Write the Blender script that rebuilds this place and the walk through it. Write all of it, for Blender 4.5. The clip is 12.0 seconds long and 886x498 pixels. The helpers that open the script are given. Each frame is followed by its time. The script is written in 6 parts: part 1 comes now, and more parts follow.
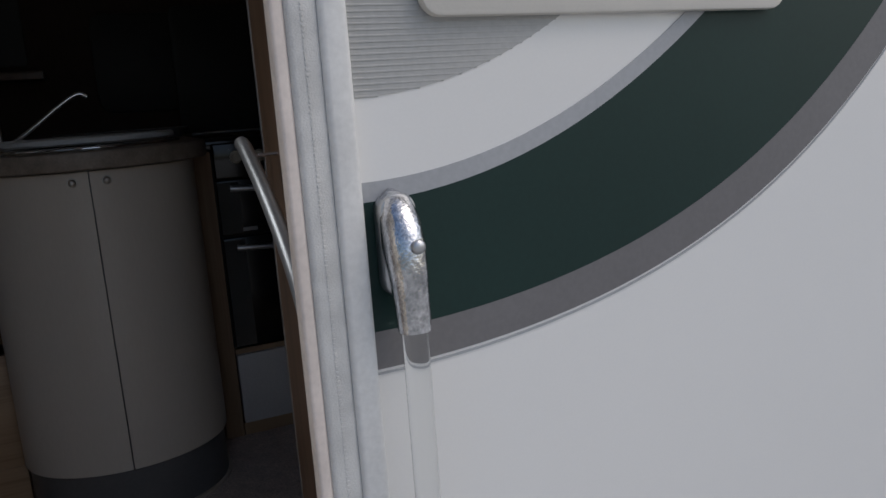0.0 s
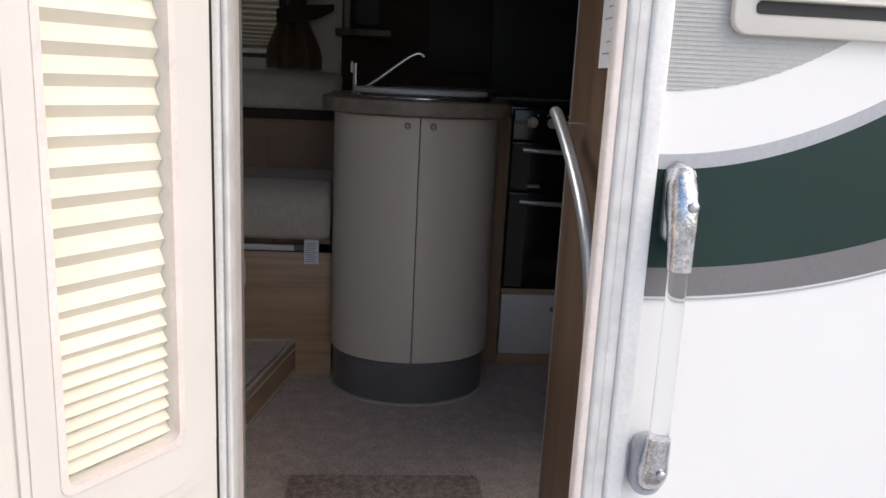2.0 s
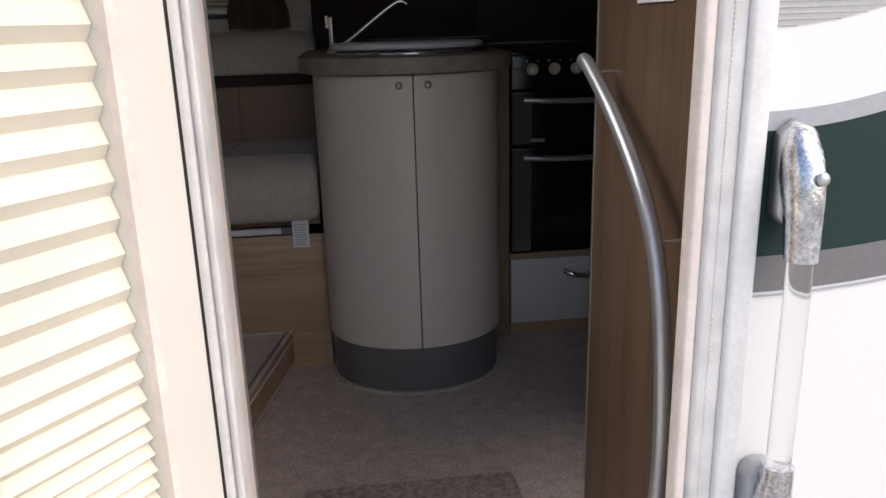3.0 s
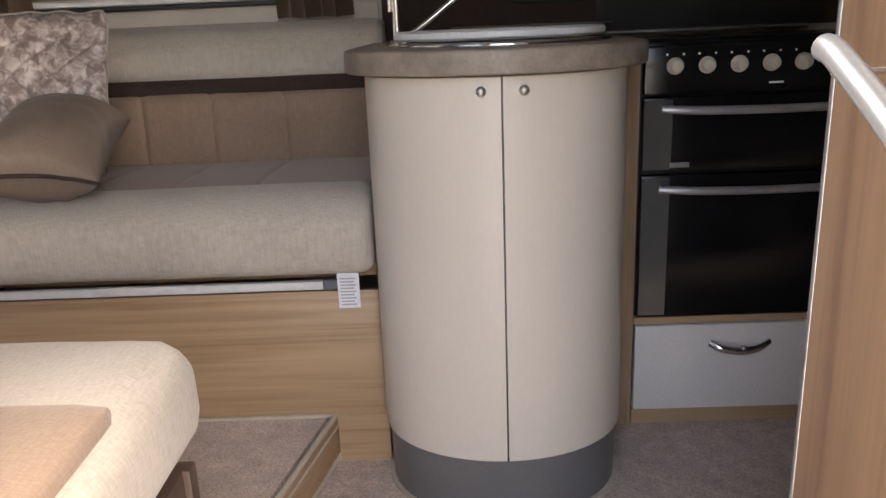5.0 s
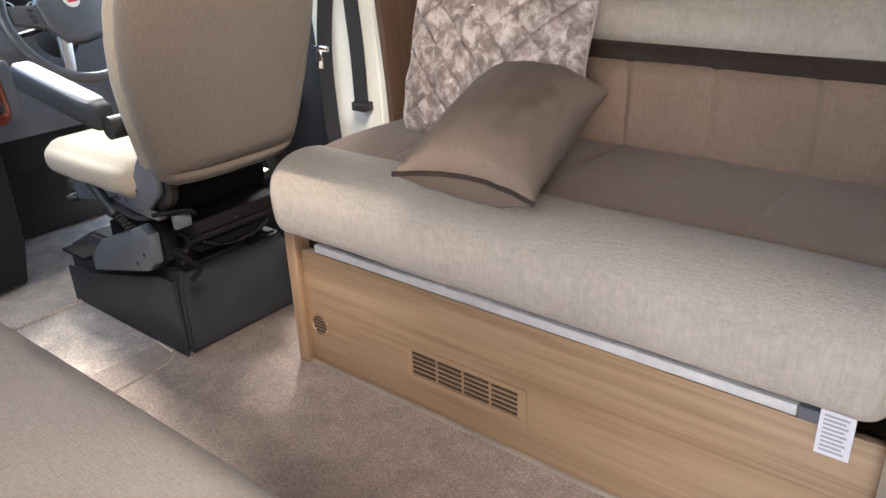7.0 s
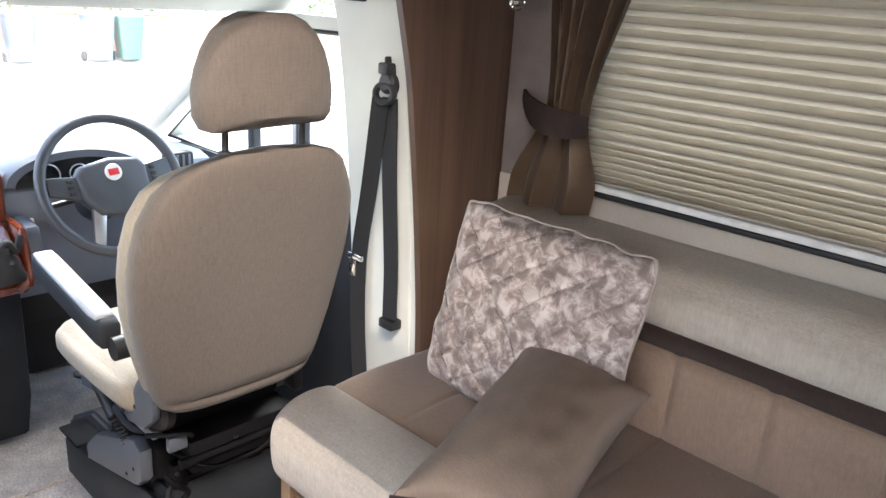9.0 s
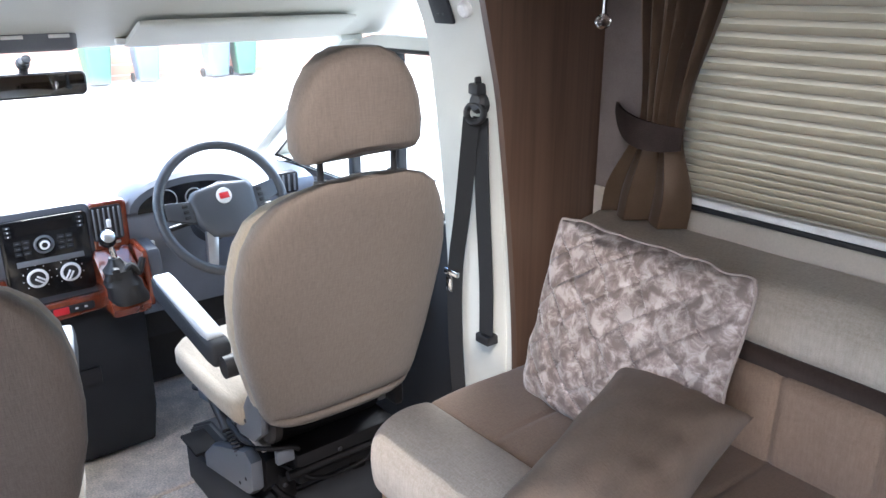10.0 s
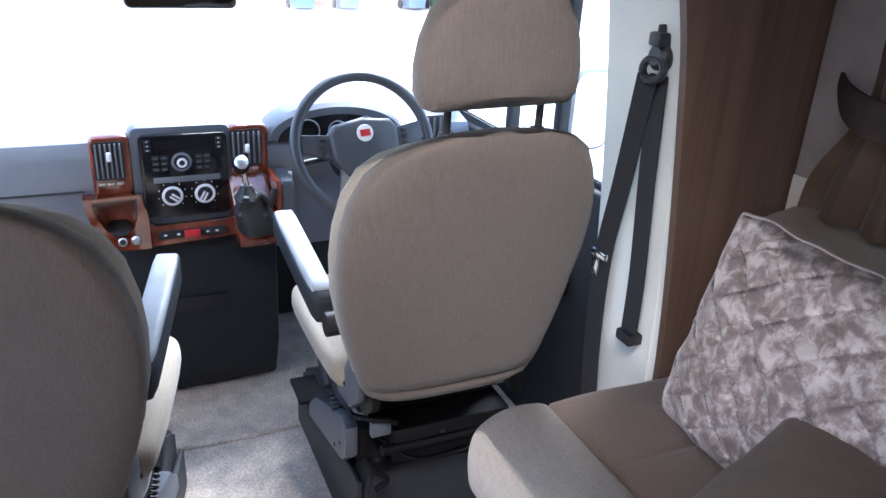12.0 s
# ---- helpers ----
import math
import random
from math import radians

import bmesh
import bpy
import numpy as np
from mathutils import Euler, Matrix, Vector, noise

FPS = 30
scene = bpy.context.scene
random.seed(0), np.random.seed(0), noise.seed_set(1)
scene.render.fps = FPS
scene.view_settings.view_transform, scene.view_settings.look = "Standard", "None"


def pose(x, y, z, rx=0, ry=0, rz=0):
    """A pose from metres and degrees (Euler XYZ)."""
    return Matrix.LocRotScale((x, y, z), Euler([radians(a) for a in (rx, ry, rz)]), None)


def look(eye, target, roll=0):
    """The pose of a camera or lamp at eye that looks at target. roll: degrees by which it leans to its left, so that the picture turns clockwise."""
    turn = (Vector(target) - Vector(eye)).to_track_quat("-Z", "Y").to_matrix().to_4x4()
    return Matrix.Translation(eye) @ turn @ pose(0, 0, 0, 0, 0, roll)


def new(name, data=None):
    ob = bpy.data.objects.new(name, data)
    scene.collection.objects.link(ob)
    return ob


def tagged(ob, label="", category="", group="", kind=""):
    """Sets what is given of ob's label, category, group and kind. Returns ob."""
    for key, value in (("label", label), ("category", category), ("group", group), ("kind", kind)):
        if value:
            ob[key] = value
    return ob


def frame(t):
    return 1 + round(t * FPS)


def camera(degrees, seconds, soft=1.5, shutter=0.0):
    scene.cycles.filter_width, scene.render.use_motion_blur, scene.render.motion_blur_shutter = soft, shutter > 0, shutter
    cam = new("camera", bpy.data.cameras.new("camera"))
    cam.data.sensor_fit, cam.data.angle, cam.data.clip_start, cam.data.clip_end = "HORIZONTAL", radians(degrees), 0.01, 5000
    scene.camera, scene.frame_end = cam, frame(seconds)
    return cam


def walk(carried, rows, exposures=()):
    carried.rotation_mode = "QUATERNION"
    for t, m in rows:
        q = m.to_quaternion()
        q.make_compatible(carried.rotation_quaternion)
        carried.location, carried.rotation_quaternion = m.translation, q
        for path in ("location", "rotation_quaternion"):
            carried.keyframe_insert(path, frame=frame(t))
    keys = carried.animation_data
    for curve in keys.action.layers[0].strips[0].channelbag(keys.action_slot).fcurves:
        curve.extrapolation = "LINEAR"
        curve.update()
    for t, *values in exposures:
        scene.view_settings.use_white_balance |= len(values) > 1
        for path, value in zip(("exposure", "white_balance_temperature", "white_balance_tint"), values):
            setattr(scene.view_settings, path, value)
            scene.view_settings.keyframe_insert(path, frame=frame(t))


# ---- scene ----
cam = camera(59.9, 12.0)
PATH = [
    (0, (0.003, -0.037, 1.461), (0.796, 1.759, 1.077), -4.0),
    (0.5, (-0.035, -0.04, 1.453), (0.336, 1.866, 0.975), -1.1),
    (1, (-0.073, -0.077, 1.443), (0.03, 1.846, 0.905), 0.5),
    (1.5, (-0.104, -0.198, 1.476), (0.037, 1.758, 1.081), 0.7),
    (2, (-0.126, -0.304, 1.47), (0.044, 1.64, 1.033), 2.8),
    (2.5, (-0.169, -0.204, 1.472), (0.013, 1.719, 0.951), 1.0),
    (3, (-0.182, -0.05, 1.481), (0.042, 1.854, 0.913), -1.6),
    (3.5, (-0.128, 0.146, 1.458), (-0.023, 2.046, 0.845), -2.1),
    (3.7, (-0.087, 0.232, 1.45), (-0.057, 2.132, 0.825), -1.9),
    (5.3, (-0.101, 0.645, 1.444), (-0.181, 2.564, 0.885), -2.4),
    (5.5, (-0.111, 0.682, 1.45), (-0.273, 2.584, 0.852), -2.0),
    (6, (-0.171, 0.869, 1.44), (-0.776, 2.689, 0.874), -5.1),
    (6.5, (-0.213, 1.103, 1.507), (-1.261, 2.671, 0.841), -3.4),
    (7, (-0.2, 1.14, 1.61), (-1.362, 2.546, 0.789), -2.3),
    (7.5, (-0.225, 1.158, 1.683), (-1.41, 2.634, 1.036), 1.1),
    (7.7, (-0.238, 1.193, 1.713), (-1.474, 2.694, 1.195), 0.9),
    (9.3, (-0.355, 1.391, 1.968), (-1.663, 2.755, 1.314), 4.0),
    (9.5, (-0.331, 1.385, 1.98), (-1.68, 2.734, 1.379), 2.8),
    (10, (-0.326, 1.406, 1.983), (-1.813, 2.572, 1.329), -0.2),
    (10.5, (-0.326, 1.452, 1.969), (-1.91, 2.465, 1.285), -1.3),
    (11, (-0.322, 1.495, 1.961), (-1.983, 2.359, 1.256), 0.1),
    (11.5, (-0.367, 1.527, 1.951), (-2.057, 2.309, 1.22), 1.5),
    (12, (-0.498, 1.602, 1.942), (-2.166, 2.371, 1.151), 3.1),
]
EXPOSURES = [(0.0, -0.34, 6100, 8), (0.5, -0.02, 6200, 10), (1.0, 0.75, 6300, 10), (1.5, 0.9, 6300, 10), (2.5, 0.8, 6400, 11), (3.5, 1.36, 6600, 12), (4.4, 2.6, 6900, 12),
             (5.3, 3.28, 7000, 12), (6.5, 3.60, 6700, 10), (7.7, 3.82, 6600, 10), (9.5, 3.80, 6050, 9), (10.5, 3.56, 5600, 10), (12.0, 3.34, 5400, 11)]
walk(cam, [(t, look(eye, target, roll)) for t, eye, target, roll in PATH], EXPOSURES)

# ---- light ----
world = bpy.data.worlds.new("world")
scene.world = world
world.use_nodes = True
wn = world.node_tree.nodes
sky = wn.new("ShaderNodeTexSky")
sky.sky_type = "NISHITA"
sky.sun_disc = False
sky.sun_elevation, sky.sun_rotation = radians(49), radians(126)
sky.air_density, sky.dust_density = 1.0, 4.0
wn["Background"].inputs["Strength"].default_value = 0.145
world.node_tree.links.new(sky.outputs["Color"], wn["Background"].inputs["Color"])
sun_data = bpy.data.lights.new("sun", "SUN")
sun_data.energy, sun_data.angle, sun_data.color = 2.4, radians(35), (1.0, 0.97, 0.93)
sun = new("sun", sun_data)
sun.matrix_basis = look((-7, 5, 10), (0, 0, 0))


# ---- materials ----
def nodes_of(name):
    m = bpy.data.materials.new(name)
    m.use_nodes = True
    t = m.node_tree
    return m, t, t.nodes, t.links, t.nodes["Principled BSDF"]


def mat(name, base, rough=0.6, metal=0.0, var=0.12, scale=6.0, fine=150.0, finevar=0.06, bump=0.05, stretch=(1, 1, 1),
        coat=0.0, sheen=0.0, trans=0.0, spec=0.5, roughvar=0.05, second=None, dist=0.002):
    """A surface with two scales of colour variation, fine relief and uneven gloss."""
    m, t, n, l, p = nodes_of(name)
    tc = n.new("ShaderNodeTexCoord")
    mp = n.new("ShaderNodeMapping")
    mp.inputs["Scale"].default_value = stretch
    l.new(tc.outputs["Object"], mp.inputs["Vector"])
    big = n.new("ShaderNodeTexNoise")
    big.inputs["Scale"].default_value, big.inputs["Detail"].default_value = scale, 4
    small = n.new("ShaderNodeTexNoise")
    small.inputs["Scale"].default_value, small.inputs["Detail"].default_value = fine, 3
    for k in (big, small):
        l.new(mp.outputs["Vector"], k.inputs["Vector"])
    r1 = n.new("ShaderNodeValToRGB")
    lo = second if second else tuple(c * (1 - var) for c in base)
    hi = tuple(min(1, c * (1 + var)) for c in base)
    r1.color_ramp.elements[0].color, r1.color_ramp.elements[1].color = (*lo, 1), (*hi, 1)
    r1.color_ramp.elements[0].position, r1.color_ramp.elements[1].position = 0.32, 0.68
    l.new(big.outputs["Fac"], r1.inputs["Fac"])
    r2 = n.new("ShaderNodeMapRange")
    r2.inputs["To Min"].default_value, r2.inputs["To Max"].default_value = 1 - 2 * finevar, 1 + 2 * finevar
    l.new(small.outputs["Fac"], r2.inputs["Value"])
    mul = n.new("ShaderNodeMix")
    mul.data_type, mul.blend_type = "RGBA", "MULTIPLY"
    mul.inputs["Factor"].default_value = 1
    l.new(r1.outputs["Color"], mul.inputs["A"])
    l.new(r2.outputs["Result"], mul.inputs["B"])
    l.new(mul.outputs["Result"], p.inputs["Base Color"])
    r3 = n.new("ShaderNodeMapRange")
    r3.inputs["To Min"].default_value, r3.inputs["To Max"].default_value = max(0.02, rough - roughvar), min(1, rough + roughvar)
    l.new(big.outputs["Fac"], r3.inputs["Value"])
    l.new(r3.outputs["Result"], p.inputs["Roughness"])
    p.inputs["Metallic"].default_value = metal
    p.inputs["Specular IOR Level"].default_value = spec
    p.inputs["Coat Weight"].default_value = coat
    p.inputs["Sheen Weight"].default_value = sheen
    p.inputs["Transmission Weight"].default_value = trans
    if bump:
        b = n.new("ShaderNodeBump")
        b.inputs["Strength"].default_value, b.inputs["Distance"].default_value = bump, dist
        l.new(small.outputs["Fac"], b.inputs["Height"])
        l.new(b.outputs["Normal"], p.inputs["Normal"])
    return m


def fabric(name, base, second, thread=420.0, bump=0.5, sheen=0.25, blotch=5.0, stretch=(1, 1, 1)):
    """Woven cloth: crossed threads in colour and relief over soft blotches."""
    m, t, n, l, p = nodes_of(name)
    tc = n.new("ShaderNodeTexCoord")
    big = n.new("ShaderNodeTexNoise")
    big.inputs["Scale"].default_value, big.inputs["Detail"].default_value = blotch, 5
    l.new(tc.outputs["Object"], big.inputs["Vector"])
    parts = []
    for sc in ((thread * 0.12, thread, thread * 0.12), (thread, thread * 0.12, thread), (thread * 0.5, thread * 0.5, thread * 0.06)):
        mp = n.new("ShaderNodeMapping")
        mp.inputs["Scale"].default_value = tuple(a * b for a, b in zip(sc, stretch))
        l.new(tc.outputs["Object"], mp.inputs["Vector"])
        nz = n.new("ShaderNodeTexNoise")
        nz.inputs["Scale"].default_value, nz.inputs["Detail"].default_value = 1.0, 2
        l.new(mp.outputs["Vector"], nz.inputs["Vector"])
        parts.append(nz)
    add1 = n.new("ShaderNodeMath")
    add1.operation = "ADD"
    l.new(parts[0].outputs["Fac"], add1.inputs[0])
    l.new(parts[1].outputs["Fac"], add1.inputs[1])
    add2 = n.new("ShaderNodeMath")
    add2.operation = "ADD"
    l.new(add1.outputs[0], add2.inputs[0])
    l.new(parts[2].outputs["Fac"], add2.inputs[1])
    add3 = n.new("ShaderNodeMath")
    add3.operation = "MULTIPLY_ADD"
    add3.inputs[1].default_value = 0.8
    l.new(big.outputs["Fac"], add3.inputs[0])
    l.new(add2.outputs[0], add3.inputs[2])
    ramp = n.new("ShaderNodeValToRGB")
    ramp.color_ramp.elements[0].position, ramp.color_ramp.elements[1].position = 0.35, 0.72
    ramp.color_ramp.elements[0].color, ramp.color_ramp.elements[1].color = (*second, 1), (*base, 1)
    div = n.new("ShaderNodeMath")
    div.operation = "DIVIDE"
    div.inputs[1].default_value = 3.6
    l.new(add3.outputs[0], div.inputs[0])
    l.new(div.outputs[0], ramp.inputs["Fac"])
    l.new(ramp.outputs["Color"], p.inputs["Base Color"])
    p.inputs["Roughness"].default_value = 0.92
    p.inputs["Sheen Weight"].default_value = sheen
    p.inputs["Specular IOR Level"].default_value = 0.2
    b = n.new("ShaderNodeBump")
    b.inputs["Strength"].default_value, b.inputs["Distance"].default_value = bump, 0.0015
    l.new(add2.outputs[0], b.inputs["Height"])
    l.new(b.outputs["Normal"], p.inputs["Normal"])
    return m


def timber(name, light, dark, along="x", rough=0.45, coat=0.15, density=26.0):
    """Wood-print laminate with long streaks of grain along one axis."""
    m, t, n, l, p = nodes_of(name)
    tc = n.new("ShaderNodeTexCoord")
    fac = []
    for long, across, detail, dis in ((1.3, density, 5, 0.6), (3.0, density * 5.5, 3, 0.2)):
        mp = n.new("ShaderNodeMapping")
        sc = {"x": (long, across, across), "y": (across, long, across), "z": (across, across, long)}[along]
        mp.inputs["Scale"].default_value = sc
        l.new(tc.outputs["Object"], mp.inputs["Vector"])
        nz = n.new("ShaderNodeTexNoise")
        nz.inputs["Scale"].default_value, nz.inputs["Detail"].default_value = 1.0, detail
        nz.inputs["Distortion"].default_value = dis
        l.new(mp.outputs["Vector"], nz.inputs["Vector"])
        fac.append(nz)
    mix = n.new("ShaderNodeMix")
    mix.inputs["Factor"].default_value = 0.35
    l.new(fac[0].outputs["Fac"], mix.inputs["A"])
    l.new(fac[1].outputs["Fac"], mix.inputs["B"])
    ramp = n.new("ShaderNodeValToRGB")
    e = ramp.color_ramp.elements
    e[0].position, e[1].position = 0.36, 0.66
    e[0].color, e[1].color = (*dark, 1), (*light, 1)
    mid = e.new(0.5)
    mid.color = (*[a * 0.35 + b * 0.65 for a, b in zip(dark, light)], 1)
    l.new(mix.outputs["Result"], ramp.inputs["Fac"])
    l.new(ramp.outputs["Color"], p.inputs["Base Color"])
    p.inputs["Roughness"].default_value = rough
    p.inputs["Coat Weight"].default_value = coat
    p.inputs["Coat Roughness"].default_value = 0.3
    b = n.new("ShaderNodeBump")
    b.inputs["Strength"].default_value, b.inputs["Distance"].default_value = 0.15, 0.0006
    l.new(fac[1].outputs["Fac"], b.inputs["Height"])
    l.new(b.outputs["Normal"], p.inputs["Normal"])
    return m


def glassy(name, tint=(1, 1, 1), rough=0.0):
    m, t, n, l, p = nodes_of(name)
    p.inputs["Base Color"].default_value = (*tint, 1)
    p.inputs["Roughness"].default_value = rough
    p.inputs["Transmission Weight"].default_value = 1
    p.inputs["IOR"].default_value = 1.45
    return m


def pane_glass(name, tint=(0.95, 0.97, 0.96)):
    """A thin pane: mostly see-through, with a little gloss by Fresnel."""
    m, t, n, l, p = nodes_of(name)
    n.remove(p)
    tr, gl, mx = (n.new(k) for k in ("ShaderNodeBsdfTransparent", "ShaderNodeBsdfGlossy", "ShaderNodeMixShader"))
    tr.inputs["Color"].default_value = (*tint, 1)
    gl.inputs["Roughness"].default_value = 0.02
    mx.inputs["Fac"].default_value = 0.05
    l.new(tr.outputs["BSDF"], mx.inputs[1])
    l.new(gl.outputs["BSDF"], mx.inputs[2])
    l.new(mx.outputs["Shader"], n["Material Output"].inputs["Surface"])
    return m


def translucent(name, base, through_colour, share=0.5):
    """Pleated blind cloth that daylight comes through."""
    m, t, n, l, p = nodes_of(name)
    tc = n.new("ShaderNodeTexCoord")
    nz = n.new("ShaderNodeTexNoise")
    nz.inputs["Scale"].default_value, nz.inputs["Detail"].default_value = 7, 4
    l.new(tc.outputs["Object"], nz.inputs["Vector"])
    rp = n.new("ShaderNodeValToRGB")
    rp.color_ramp.elements[0].position, rp.color_ramp.elements[1].position = 0.35, 0.65
    rp.color_ramp.elements[0].color = (*[c * 0.86 for c in base], 1)
    rp.color_ramp.elements[1].color = (*base, 1)
    l.new(nz.outputs["Fac"], rp.inputs["Fac"])
    l.new(rp.outputs["Color"], p.inputs["Base Color"])
    p.inputs["Roughness"].default_value = 0.85
    tl = n.new("ShaderNodeBsdfTranslucent")
    tl.inputs["Color"].default_value = (*through_colour, 1)
    mx = n.new("ShaderNodeMixShader")
    mx.inputs["Fac"].default_value = share
    l.new(p.outputs["BSDF"], mx.inputs[1])
    l.new(tl.outputs["BSDF"], mx.inputs[2])
    l.new(mx.outputs["Shader"], n["Material Output"].inputs["Surface"])
    return m


def velvet(name):
    """Crushed velvet: patches of pile brushed light and dark."""
    m, t, n, l, p = nodes_of(name)
    tc = n.new("ShaderNodeTexCoord")
    nz = n.new("ShaderNodeTexNoise")
    nz.inputs["Scale"].default_value, nz.inputs["Detail"].default_value, nz.inputs["Distortion"].default_value = 34, 14, 0.55
    l.new(tc.outputs["Object"], nz.inputs["Vector"])
    rp = n.new("ShaderNodeValToRGB")
    e = rp.color_ramp.elements
    e[0].position, e[1].position = 0.42, 0.60
    nz.inputs["Roughness"].default_value = 0.66
    e[0].color, e[1].color = (0.15, 0.118, 0.107, 1), (0.43, 0.38, 0.36, 1)
    mid = e.new(0.5)
    mid.color = (0.245, 0.20, 0.186, 1)
    l.new(nz.outputs["Fac"], rp.inputs["Fac"])
    l.new(rp.outputs["Color"], p.inputs["Base Color"])
    p.inputs["Roughness"].default_value = 0.55
    p.inputs["Sheen Weight"].default_value = 0.6
    p.inputs["Sheen Roughness"].default_value = 0.3
    b = n.new("ShaderNodeBump")
    b.inputs["Strength"].default_value, b.inputs["Distance"].default_value = 0.3, 0.003
    l.new(nz.outputs["Fac"], b.inputs["Height"])
    l.new(b.outputs["Normal"], p.inputs["Normal"])
    return m


